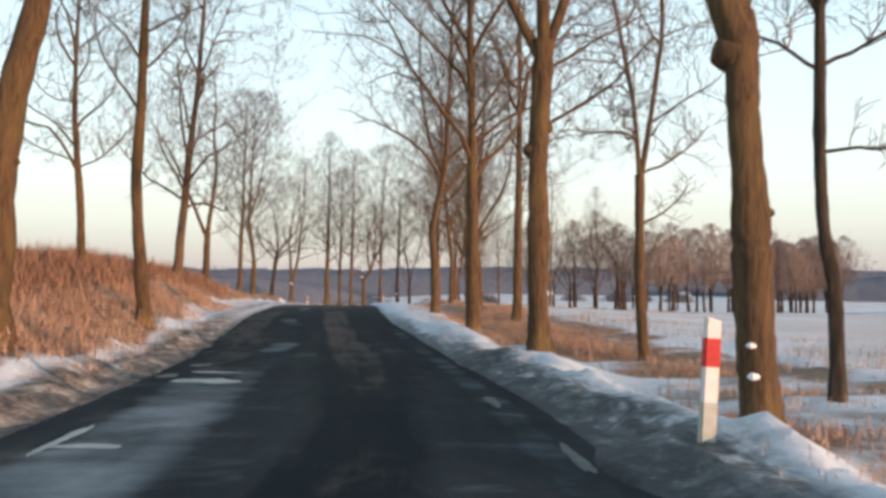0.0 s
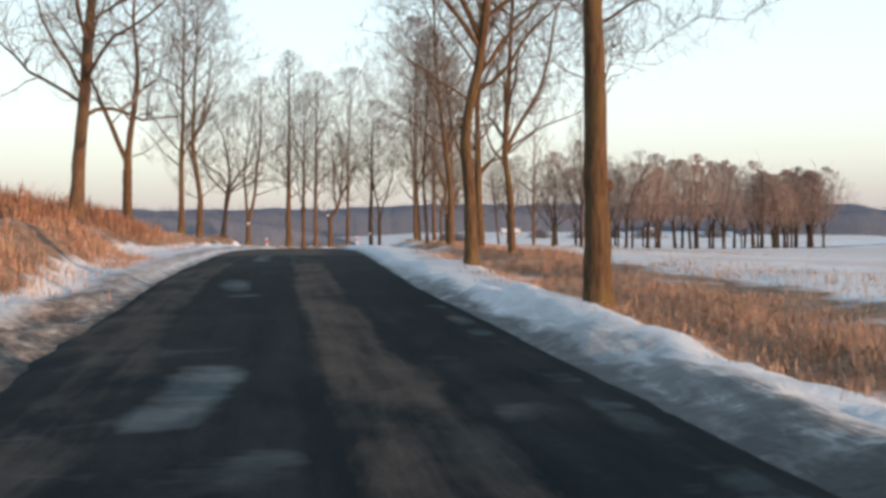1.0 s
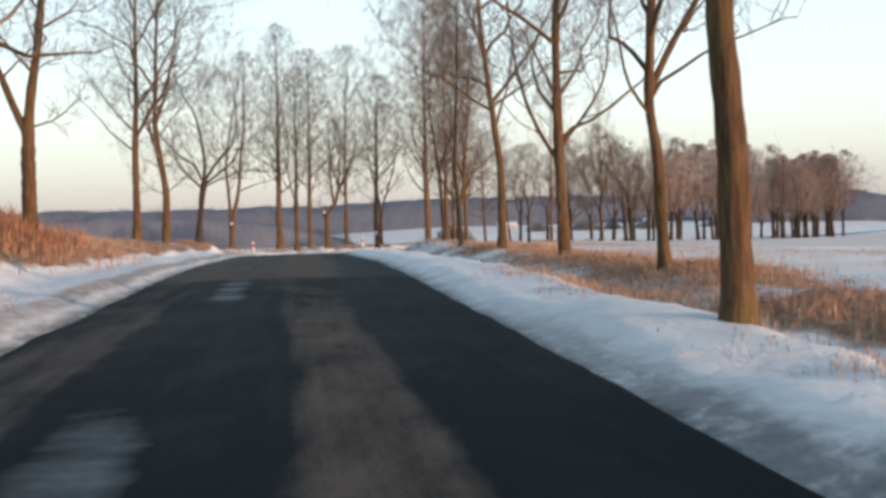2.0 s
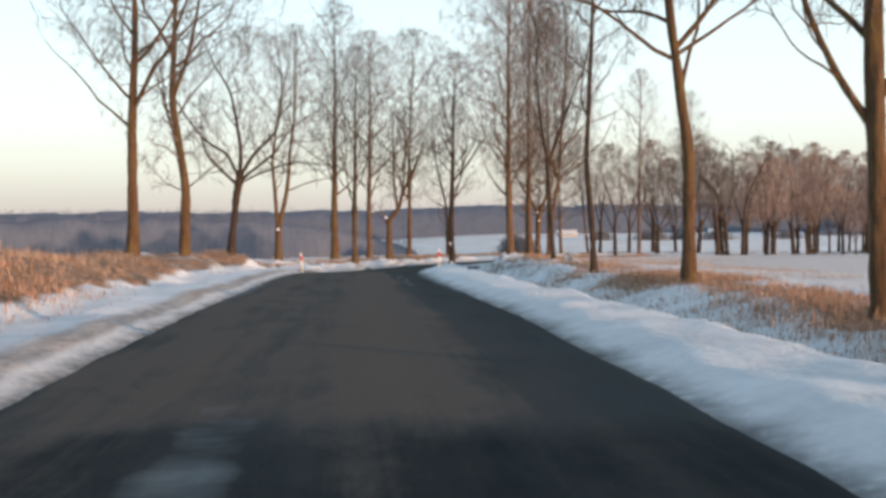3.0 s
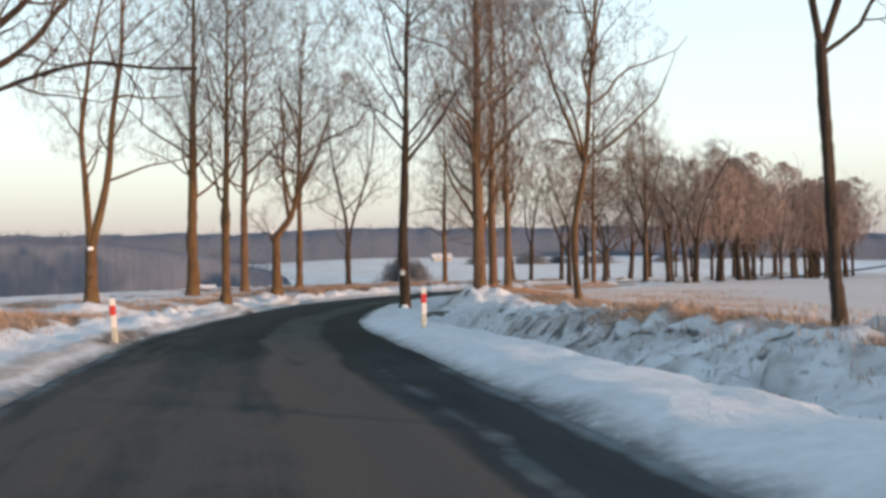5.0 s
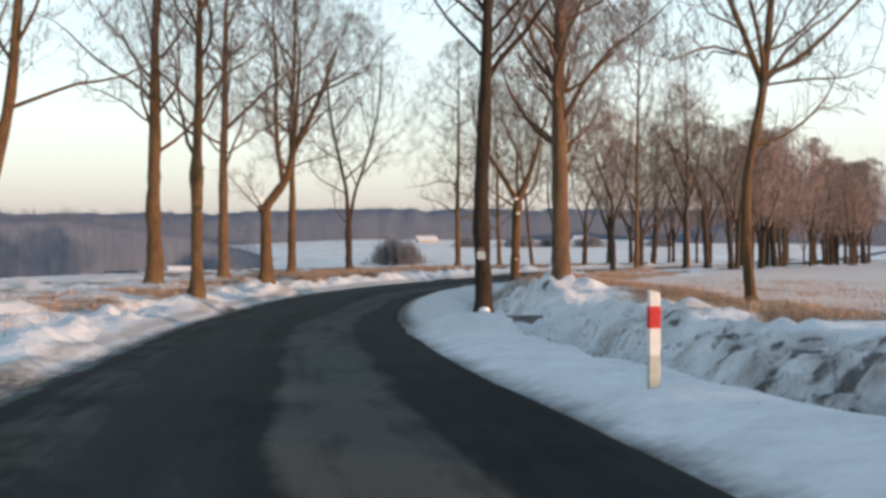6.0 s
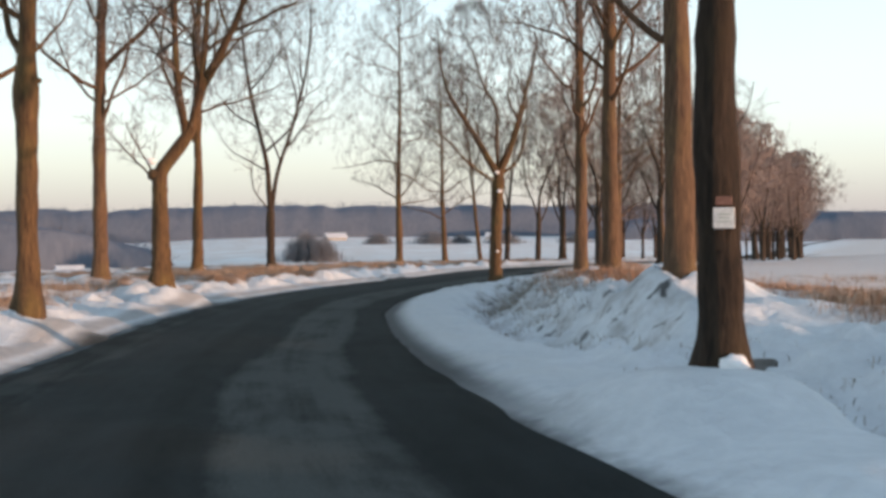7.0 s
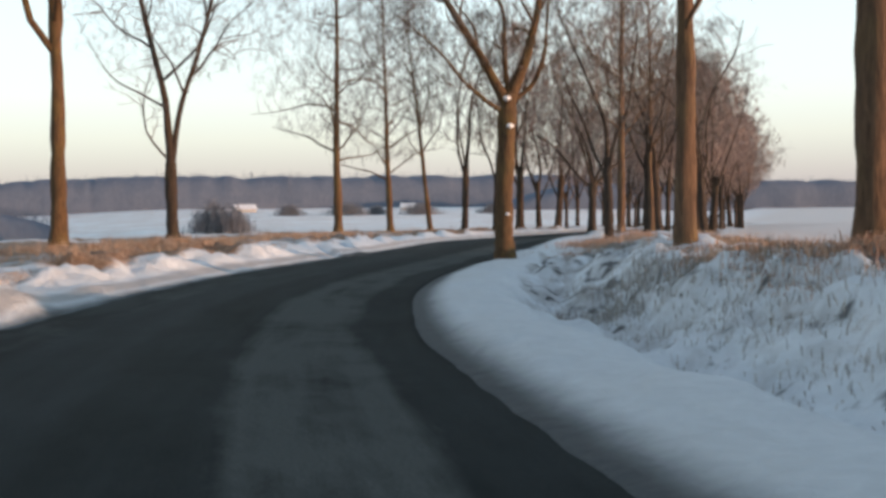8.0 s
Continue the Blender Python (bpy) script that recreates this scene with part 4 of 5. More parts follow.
def build_ground():
    grow = np.cumsum(0.6 * 1.22 ** np.arange(1, 34))
    grow = grow[grow < 2500]
    xs = axis([np.arange(-24, -15, 0.3), np.arange(-15, 5, 0.17), np.arange(5, 14, 0.3), np.arange(14, 60, 0.7), -24 - grow, 60 + grow])
    ys = axis([np.arange(-12, 60, 0.3), np.arange(60, 146, 0.25), np.arange(150, 230, 0.8), -12 - grow, 230 + grow])
    X, Y = np.meshgrid(xs, ys)
    Z = ground_level(X, Y)
    nx, ny = len(xs), len(ys)
    i = (np.arange(ny - 1)[:, None] * nx + np.arange(nx - 1)[None, :]).ravel()
    me = mesh_of("ground", np.stack([X.ravel(), Y.ravel(), Z.ravel()], 1), np.stack([i, i + 1, i + nx + 1, i + nx], 1), SNOW_GROUND, True)
    x, y = X.ravel(), Y.ravel()
    u, foot, _ = from_road(x, y)
    u = np.where(u > 0, np.maximum(u - edge_shift(foot, np.abs(u)), 0.01), u)
    a = np.abs(u)
    bw = np.interp(foot, *zip(*BANK_WIDTH)) - (u < 0) * np.interp(foot, [0, 10, 38, 48], [0.1, 0.65, 0.65, 0])
    n = ripple(x, y, 4.3, 3, 7)
    right = smooth_step(HALF + bw - 0.2, HALF + bw + 0.6, a) * smooth_step(np.interp(foot, [60, 100, 135, 150], [10.5, 14, 13, 11.5]), np.interp(foot, [60, 100, 135, 150], [8.0, 11.5, 11, 9.5]), a) * np.interp(foot, [-30, 45, 70, 100, 116, 140, 600], [0.6, 0.58, 0.54, 0.52, 0.42, 0.45, 0.45])
    left = smooth_step(HALF + bw + 0.0, HALF + bw + 1.0, a) * smooth_step(21, 11, a) * np.interp(foot, [-30, 60, 95, 106, 128, 140, 160, 600], [0.85, 0.85, 0.7, 0.5, 0.5, 0.68, 0.7, 0.5])
    right = right * np.where(foot > 42, 0.25 + 1.0 * smooth_step(6.9, 8.0, a - np.interp(foot, [90, 97, 112, 118], [0, 1.4, 1.4, 0.6])), 1.0)
    grass = np.clip(np.where(u > 0, right, left) + 0.28 * n * (a > HALF + bw), 0, 1)
    weed = smooth_step(HALF + bw - 0.1, HALF + bw + 0.7, a) * smooth_step(9.0, 7.2, a) * (u > 0) * np.interp(foot, [40, 60, 74, 90, 97, 102, 108, 110.5, 114.3, 115.5, 124, 132, 145, 155], [0.0, 0.35, 0.6, 0.88, 1.0, 0.8, 0.7, 0.1, 0.1, 0.8, 0.68, 0.84, 0.9, 0.2])
    field = np.where(u > 0, smooth_step(9, 12.5, a), smooth_step(10, 17, a))
    for nm, val in (("grass", grass), ("field", field), ("weed", weed), ("off", u), ("way", foot)):
        at = me.attributes.new(nm, "FLOAT", "POINT")
        at.data.foreach_set("value", val.astype(np.float32))
    return tagged(new("ground", me), "snow-covered verge and fields with dry grass", "ground", kind="structure")


build_ground()


# ---- road ----
def build_road():
    us = np.concatenate([[-HALF - 0.02], np.linspace(-HALF, HALF, 41), [HALF + 0.02]])
    keep = np.where(LINE[:, 1] < 330)[0]
    s = np.arange(len(keep)) * 0.5
    wob = 0.12 * ripple(np.zeros(len(keep)), s, 5.0, 4, 2)
    wob2 = 0.12 * ripple(np.zeros(len(keep)) + 40, s, 4.3, 4, 8)
    V, UV, dusty, icy = [], [], [], []
    for k, i in enumerate(keep):
        shift = np.interp(LINE[i, 1], *zip(*EDGE))
        e = us + (np.where(us > 0, 0.5 * wob[k] + shift, 0.6 * wob2[k])) * np.abs(us / HALF) ** 6
        p = LINE[i][None] + RIGHT[i][None] * e[:, None]
        z = LINE_Z[i] + 0.035 * (1 - (us / HALF) ** 2) - 0.012 * (np.exp(-((us - 0.65) / 0.35) ** 2) + np.exp(-((us + 0.95) / 0.35) ** 2))
        z[0] -= 0.12
        z[-1] -= 0.12
        V.append(np.stack([p[:, 0], p[:, 1], z], 1))
        UV.append(np.stack([us, np.full(len(us), s[k])], 1))
    V, UV = np.concatenate(V), np.concatenate(UV)
    n = len(us)
    i = (np.arange(len(keep) - 1)[:, None] * n + np.arange(n - 1)[None, :]).ravel()
    faces = np.stack([i, i + 1, i + n + 1, i + n], 1)
    me = mesh_of("road", V, faces, ASPHALT, True)
    uv = me.uv_layers.new(name="UVMap")
    uv.data.foreach_set("uv", UV[faces.ravel()].astype(np.float32).ravel())
    u, y = UV[:, 0], V[:, 1]
    mid = np.interp(y, [0, 40, 60, 75, 103, 120, 150], [0.47, 0.5, 0.42, 0.65, 1.0, 1.35, 1.35])
    mid = mid + 0.13 * ripple(y, np.zeros(len(y)), 8, 3, 21)
    wide = 0.10 * ripple(y, np.sign(u - mid) * 50.0, 5, 3, 25) + np.interp(y, [0, 40, 60, 75, 103, 120], [0.38, 0.42, 0.72, 0.6, 0.6, 0.62])
    dry = smooth_step(49.0, 50.4, y + 0.35 * ripple(u, y, 1.0, 3, 44)) * smooth_step(98, 78, y)
    dusty = np.interp(y, [0, 16, 24, 34, 40, 45, 49.2, 50.6, 80, 100, 160], [0.1, 0.35, 0.7, 0.7, 0.55, 0.35, 0.3, 0.95, 1.0, 0.78, 0.74]) * smooth_step(wide + 0.22, wide - 0.12, np.abs(u - mid))
    dusty = np.maximum(dusty, (0.42 + 0.5 * dry + 0.2 * smooth_step(22, 28, y) * smooth_step(48, 40, y)) * smooth_step(0.75, 0.2, np.abs(u + 1.85 + 0.25 * ripple(y, u * 0.3, 6, 3, 31))))
    dusty = np.maximum(dusty, 0.68 * dry * smooth_step(1.5, 1.2, u))
    first_bit = smooth_step(34, 22, y)
    damp_sheen = 0.02 + 0.25 * smooth_step(17, 9, y) + 0.3 * smooth_step(34, 40, y) * smooth_step(52, 50, y) + 0.85 * dry + 0.33 * smooth_step(90, 106, y) + 0.25 * first_bit * smooth_step(0.0, 0.25, np.abs(u - mid) - wide) - 0.25 * first_bit * smooth_step(0.25, 0.0, np.abs(u - mid) - wide) + 0.3 * smooth_step(0.9, 0.4, np.abs(u + 0.9)) * smooth_step(40, 60, y)
    damp_sheen = damp_sheen - 0.1 * dry * smooth_step(1.3, 1.65, u + 0.1 * ripple(y, u, 3, 3, 47))
    icy = (0.8 * smooth_step(1.0, 0.3, np.abs(u + 1.45)) + 0.3 * smooth_step(0.5, 0.2, np.abs(u - 1.6))) * smooth_step(25, 10, y)
    icy = np.maximum(icy, 0.62 * smooth_step(0.3, 0.0, np.abs(u - 1.7 - 0.12 * ripple(y, u, 4, 3, 41))) * smooth_step(66, 71, y) * smooth_step(92, 80, y))
    icy = np.maximum(icy, 0.68 * smooth_step(0.55, 0.1, np.abs(u + 0.85)) * smooth_step(40, 45, y) * smooth_step(51, 50, y))
    icy = np.maximum(icy, 0.3 * smooth_step(34, 20, y) * smooth_step(0.0, 0.3, np.abs(u - mid) - wide))
    icy = np.maximum(icy, 0.5 * smooth_step(0.45, 0.1, np.abs(u - 2.05)) * smooth_step(40, 25, y))
    icy = np.maximum(icy, 0.7 * smooth_step(0.3, 0.05, np.abs(np.abs(u) - 2.5)) * smooth_step(55, 70, y) * np.where(u > 0, smooth_step(90, 84, y), 1.0))
    icy = np.maximum(icy, 0.8 * smooth_step(0.6, 0.15, np.abs(u + 1.1 + 0.15 * ripple(y, u, 2, 2, 43))) * smooth_step(20.0, 21.0, y) * smooth_step(25, 23, y))
    icy = np.maximum(icy, 0.55 * smooth_step(0.6, 0.1, np.abs(u + 0.95 + 0.2 * ripple(y, u, 1.5, 2, 49))) * smooth_step(28, 32, y) * smooth_step(38, 34, y))
    for nm, val in (("dusty", np.clip(dusty, 0, 1)), ("damp_sheen", np.clip(damp_sheen, 0, 1)), ("icy", np.clip(icy, 0, 1))):
        at = me.attributes.new(nm, "FLOAT", "POINT")
        at.data.foreach_set("value", val.astype(np.float32))
    return tagged(new("road", me), "narrow wet asphalt road with icy and dusty streaks", "road", kind="structure")


build_road()


def road_point(u, y):
    k = int(np.argmin(np.abs(LINE[:, 1] - y)))
    p = LINE[k] + RIGHT[k] * u
    return p[0], p[1], LINE_Z[k] + 0.035 * (1 - (u / HALF) ** 2), math.degrees(math.atan2(-TAN[k, 0], TAN[k, 1]))


def ice_patch(u, y, a, b, seed, mat):
    """A thin uneven sheet of ice or meltwater on the asphalt."""
    rg = np.random.default_rng(seed)
    x0, y0, z0, turn = road_point(u, y)
    n = 40
    ang = np.arange(n) * 2 * math.pi / n
    r = 1 + 0.2 * np.sin(2 * ang + rg.uniform(0, 6)) + 0.12 * np.sin(3 * ang + rg.uniform(0, 6)) + 0.07 * np.sin(5 * ang + rg.uniform(0, 6)) + rg.normal(0, 0.07, n)
    ring = np.stack([a * r * np.cos(ang), b * r * np.sin(ang), np.full(n, 0.004)], 1)
    inner = np.stack([a * 0.8 * r * np.cos(ang), b * 0.8 * r * np.sin(ang), np.full(n, 0.006)], 1)
    V = np.concatenate([ring, inner, [[0, 0, 0.006]]])
    i = np.arange(n)
    j = (i + 1) % n
    F = np.concatenate([np.stack([i, j, n + j], 1), np.stack([i, n + j, n + i], 1), np.stack([n + i, n + j, np.full(n, 2 * n)], 1)])
    ob = new("ice_patch", mesh_of("ice_patch", V, F, mat, True))
    ob.matrix_basis = pose(x0, y0, z0 + 0.002, 0, 0, turn)
    return tagged(ob, "thin glossy ice patch on the asphalt", "ice", "ice patches on the road")


for i, (u, y, a, b) in enumerate(((-1.6, 14.6, 0.4, 0.42), (-1.66, 8.4, 0.24, 0.16), (-1.98, 9.1, 0.06, 0.75), (-1.7, 16.2, 0.33, 0.15), (-2.3, 15.6, 0.16, 0.3), (-2.1, 17.6, 0.14, 0.3), (2.0, 11.9, 0.08, 0.5), (2.2, 7.9, 0.07, 0.6))):
    ice_patch(u, y, a, b, 70 + i, ICE if i < 4 else ICE_THIN)

# ---- the trees that stand apart ----
for i, (tx, ty, spec, label, group) in enumerate(TREES):
    plant(tree_meshes({"thick": 1.0 if ty < 60 else 1.12, **spec}, 100 + i), tx, ty, label, group)

# ---- the avenue that goes on after the bend ----
rng = np.random.default_rng(5)
NEAR_AVENUE = [tree_meshes(dict(h=12 + v, r=0.19 + 0.02 * v, top=3.2 + 0.4 * v, bend=[(3.6, 0.15 * v, 0)], limbs=19, ratio=0.34, angle=46, dome=0.3, gnarl=1.8, forks=[(2.7, 20 + 40 * v, 24, 7.0, 0.07), (2.9, 150 + 30 * v, 18, 7.5, 0.08), (3.1, 270 + 50 * v, 6, 9.5, 0.12)], mats=(BARK_DARK, TWIG), fine=0.85, thick=1.4), 520 + v, True) for v in range(3)]
AVENUE = [tree_meshes(dict(h=12.0 + 0.8 * v, r=0.17 + 0.02 * v, top=2.6 + 0.3 * v, bend=[(3.4, 0.1 * v, 0)], limbs=18, ratio=0.38, angle=48, dome=0.3, gnarl=1.8, forks=[(1.9, 30 + 50 * v, 26, 6.5, 0.06), (2.1, 150 + 40 * v, 23, 7.0, 0.06), (2.4, 260 + 30 * v, 22, 7.5, 0.07), (2.5, 80 * v, 8, 9.0, 0.1)], mats=(BARK_DARK, TWIG_FAR_HAZY), fine=0.72, thick=2.8), 500 + v, True) for v in range(4)]
first = int(np.argmin(np.abs(LINE[:, 1] - 149)))
last = int(np.argmin(np.abs(LINE[:, 1] - 296)))
for side, offset, start in ((1, 4.8, 14), (1, 8.2, 40), (-1, -5.4, 60), (1, 11.5, 200)):
    for i in range(first + start, last, 16):
        if 228 < LINE[i, 1] < 248:
            continue
        p = LINE[i] + RIGHT[i] * (offset + rng.uniform(-1.2, 1.2)) + TAN[i] * rng.uniform(-2.5, 2.5)
        if np.hypot(p[0] - 19, p[1] - 166) < 9:
            continue
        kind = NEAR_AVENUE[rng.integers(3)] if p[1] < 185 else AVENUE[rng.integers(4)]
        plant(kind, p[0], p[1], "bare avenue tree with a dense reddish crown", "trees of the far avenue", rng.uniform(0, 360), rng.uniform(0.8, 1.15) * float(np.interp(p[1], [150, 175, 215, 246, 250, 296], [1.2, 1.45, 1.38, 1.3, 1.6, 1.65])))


# ---- distant woods ----
def wood(name, label, spots, height, seed, mat):
    """Many small bare trees far off, each a tapered stem with a fan of twigs, over a mass of brushwood."""
    rg = np.random.default_rng(seed)
    n = len(spots)
    base = np.array(spots)
    reach = np.minimum(base[:, 0] - base[:, 0].min(), base[:, 0].max() - base[:, 0])
    h = height * rg.uniform(0.9, 1.06, n) * np.minimum(1, np.sqrt(reach / 45) + 0.05)
    P = np.stack([base + np.array([0, 0, -0.5]), base + np.stack([rg.normal(0, 0.3, n), rg.normal(0, 0.3, n), h * 0.5], 1), base + np.stack([rg.normal(0, 0.5, n), rg.normal(0, 0.5, n), h], 1)], 1)
    R = np.stack([h * 0.007, h * 0.005, h * 0.002], 1)
    v, f = [], []
    tubes(P, R, 3, v, f)
    a = sprout(rg, P, R, 8, 0.55, 1.0, 0.22, 38, 0.15, 2, 0.5, 0.1, 0.3)
    tubes(a[0], np.maximum(a[1], 0.03), 3, v, f)
    me = mesh_of(name, np.concatenate(v), np.concatenate(f), mat)
    return tagged(new(name, me), label, "wood", kind="stuff")


def thicket(name, label, a, b, depth, height, seed, mat):
    """The closed mass of a far wood: a long ridge of brush with a ragged top."""
    rg = np.random.default_rng(seed)
    a, b = np.array(a, float), np.array(b, float)
    length = np.linalg.norm(b - a)
    d = (b - a) / length
    nrm = np.array([-d[1], d[0]]) if d[0] > 0 else np.array([d[1], -d[0]])
    n = int(length / 1.2)
    s = np.linspace(0, length, n)
    V = []
    for row, hh in ((0.0, -0.05), (0.02, 0.35), (0.05, 0.7), (0.12, 0.92), (0.4, 1.0), (0.8, 1.0), (1.0, 0.6), (1.0, -0.05)):
        off = row * depth + 1 + 0.8 * ripple(s, np.full(n, 50.0 * row), 14, 2, seed)
        p = a[None] + d[None] * s[:, None] + nrm[None] * off[:, None]
        ends = np.minimum(1, np.sqrt(np.minimum(s, length - s) / 45))
        z = ground_level(p[:, 0], p[:, 1]) + height * hh * (1 + 0.06 * ripple(s, np.full(n, 9.0), 11, 3, seed + 4)) * (ends if hh > 0 else 1)
        V.append(np.concatenate([p, z[:, None]], 1))
    rows = len(V)
    i = (np.arange(rows - 1)[:, None] * n + np.arange(n - 1)[None, :]).ravel()
    me = mesh_of(name, np.concatenate(V), np.stack([i, i + 1, i + n + 1, i + n], 1), mat, True)
    return tagged(new(name, me), label, "wood", kind="stuff")


def strip(a, b, depth, n, seed):
    """n spots in a belt of that depth behind the line a-b."""
    rg = np.random.default_rng(seed)
    a, b = np.array(a, float), np.array(b, float)
    d = (b - a) / np.linalg.norm(b - a)
    nrm = np.array([-d[1], d[0]])
    if nrm[1] < 0:
        nrm = -nrm
    t, q = rg.uniform(0, 1, n), 3.5 + rg.uniform(0, 1, n) ** 1.3 * depth
    p = a[None] + (b - a)[None] * t[:, None] + nrm[None] * q[:, None]
    return np.concatenate([p, ground_level(p[:, 0], p[:, 1])[:, None]], 1)


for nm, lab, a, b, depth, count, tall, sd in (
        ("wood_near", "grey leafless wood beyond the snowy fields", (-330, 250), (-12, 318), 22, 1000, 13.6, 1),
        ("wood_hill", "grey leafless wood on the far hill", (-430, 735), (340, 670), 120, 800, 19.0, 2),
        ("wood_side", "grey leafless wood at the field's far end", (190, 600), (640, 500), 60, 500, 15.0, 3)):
    wood(nm, lab, strip(a, b, depth, count, sd), tall, 10 + sd, FAR_WOOD_HAZY)
    thicket(nm + "_thicket", "dense brushwood of the far wood", a, b, depth * 0.6, tall * 0.94, sd, FAR_MASS_HAZY)


def bush(x, y, w, tall, seed, label):
    """A rounded thicket of fine shoots."""
    rg = np.random.default_rng(seed)
    n = int(34 * w)
    p = np.stack([x + rg.normal(0, w / 4, n), y + rg.normal(0, w / 5, n)], 1)
    z = ground_level(p[:, 0], p[:, 1])
    hh = tall * np.exp(-((p[:, 0] - x) / (w * 0.55)) ** 2) * rg.uniform(0.6, 1.1, n)
    o = np.concatenate([p, z[:, None]], 1)
    e = o + np.stack([rg.normal(0, 0.3, n), rg.normal(0, 0.3, n), hh], 1)
    P = np.stack([o, (o + e) / 2 + rg.normal(0, 0.15, (n, 3)), e], 1)
    R = np.tile(np.array([[0.05, 0.035, 0.02]]), (n, 1))
    v, f = [], []
    tubes(P, R, 3, v, f)
    t = sprout(rg, P, R, 9, 0.1, 1.0, 0.4, 45, 0.05, 2, 0.6, 0.2, 0.3)
    tubes(t[0], np.maximum(t[1], 0.025), 2, v, f)
    return tagged(new("bush", mesh_of("bush", np.concatenate(v), np.concatenate(f), HEDGE)), label, "bush", kind="stuff")


bush(10.4, 286, 8.5, 5.0, 61, "pale rounded thicket in the snowy field")
bush(13.0, 282, 6.5, 4.2, 62, "dark rounded thicket in the snowy field")
for bx, by, bwide, btall in ((66, 528, 12, 4.2), (88, 523, 16, 5.0), (102, 530, 9, 3.6), (117, 516, 15, 4.4), (150, 520, 13, 4.0)):
    bush(bx, by, bwide, btall, int(bx) + 80, "far bare hedge in the snowy field")


# ---- far houses with snow on the roofs ----
def house(x, y, w, d, tall, turn, label):
    base = new("house")
    base.matrix_basis = pose(x, y, ground_at(x, y) - 0.2, 0, 0, turn)
    bm = bmesh.new()
    q = [bm.verts.new(c) for c in ((-w / 2, -d / 2, 0), (w / 2, -d / 2, 0), (w / 2, d / 2, 0), (-w / 2, d / 2, 0), (-w / 2, -d / 2, tall), (w / 2, -d / 2, tall), (w / 2, d / 2, tall), (-w / 2, d / 2, tall),
                                   (-w / 2, 0, tall + d * 0.35), (w / 2, 0, tall + d * 0.35))]
    for c in ((0, 1, 5, 4), (2, 3, 7, 6), (1, 2, 6, 9, 5), (3, 0, 4, 8, 7), (3, 2, 1, 0)):
        bm.faces.new([q[k] for k in c])
    part("wall", bm_mesh("wall", bm, WALL), base)
    for s in (-1, 1):
        bm = bmesh.new()
        o = 0.5
        lo, hi = s * (d / 2 + o), tall + d * 0.35 + 0.1
        e = tall - o * 0.7 + 0.1
        c = [bm.verts.new(v) for v in ((-w / 2 - o, lo, e), (w / 2 + o, lo, e), (w / 2 + o, 0, hi), (-w / 2 - o, 0, hi))]
        bm.faces.new(c)
        bmesh.ops.solidify(bm, geom=bm.faces[:], thickness=0.25)
        part("roof", bm_mesh("roof", bm, SNOW), base, "snow-covered roof slope")
    for k in range(3):
        bm = bmesh.new()
        bmesh.ops.create_cube(bm, size=1.0)
        bmesh.ops.scale(bm, vec=(0.6, 0.1, 0.75), verts=bm.verts)
        window_ob = part("window", bm_mesh("window", bm, WALL), base, where=pose((k - 1) * w * 0.3, -d / 2 - 0.03, tall * 0.55))
        bm = bmesh.new()
        bmesh.ops.create_cube(bm, size=1.0)
        bmesh.ops.scale(bm, vec=(0.45, 0.03, 0.6), verts=bm.verts)
        part("pane", bm_mesh("pane", bm, PANE), window_ob, where=pose(0, -0.06, 0))
    return tagged(base, label, "house", "far houses")


house(61.5, 628, 10, 6, 1.8, 8, "far white house with a snow-covered roof")
house(145, 629, 7, 6, 1.8, -20, "far low house with a snow-covered roof")
house(-31, 302, 4, 3, 1.3, 15, "far pale house with a snow-covered roof")


# ---- delineator posts ----
def post_meshes():
    def slab(z0, z1, w0, w1, d, top=0.0):
        bm = bmesh.new()
        lo = [bm.verts.new((sx * w0 / 2, sy * d / 2, z0)) for sx, sy in ((-1, -1), (1, -1), (1, 1), (-1, 1))]
        hi = [bm.verts.new((sx * w1 / 2, sy * d / 2, z1 + (top if sx < 0 else 0))) for sx, sy in ((-1, -1), (1, -1), (1, 1), (-1, 1))]
        bm.faces.new(lo[::-1])
        bm.faces.new(hi)
        for k in range(4):
            bm.faces.new((lo[k], lo[(k + 1) % 4], hi[(k + 1) % 4], hi[k]))
        bmesh.ops.bevel(bm, geom=[e for e in bm.edges if abs(e.verts[0].co.z - e.verts[1].co.z) > 0.05], offset=0.018, segments=2, affect="EDGES")
        return bm
    # The grey foot carries grime and the painted shade below the shadow line.
    return (bm_mesh("foot", slab(-0.25, 0.34, 0.125, 0.122, 0.085), POST_GREY), bm_mesh("body", slab(0.34, 0.94, 0.122, 0.118, 0.082, 0.03), POST_WHITE),
            bm_mesh("red_band", slab(0.60, 0.81, 0.127, 0.126, 0.092), POST_RED))


POST = post_meshes()
for px, py, turn, lean, lab in ((1.95, 7.74, 0, 3, "white roadside post with a red band in the snow"), (-5.38, 95.04, -10, 0, "white roadside post with a red band in the snow"), (-12.15, 94.3, -6, -4, "leaning white roadside post with a red band")):
    post = new("delineator_post")
    post.matrix_basis = pose(px, py, ground_at(px, py) + (-0.04 if py < 20 else -0.02), 0, lean, turn)
    part("foot", POST[0], post, "grimy lower end with shade in its colour")
    body = part("body", POST[1], post)
    part("red_band", POST[2], body, "red reflective band")
    tagged(post, lab, "roadside post", "delineator posts")

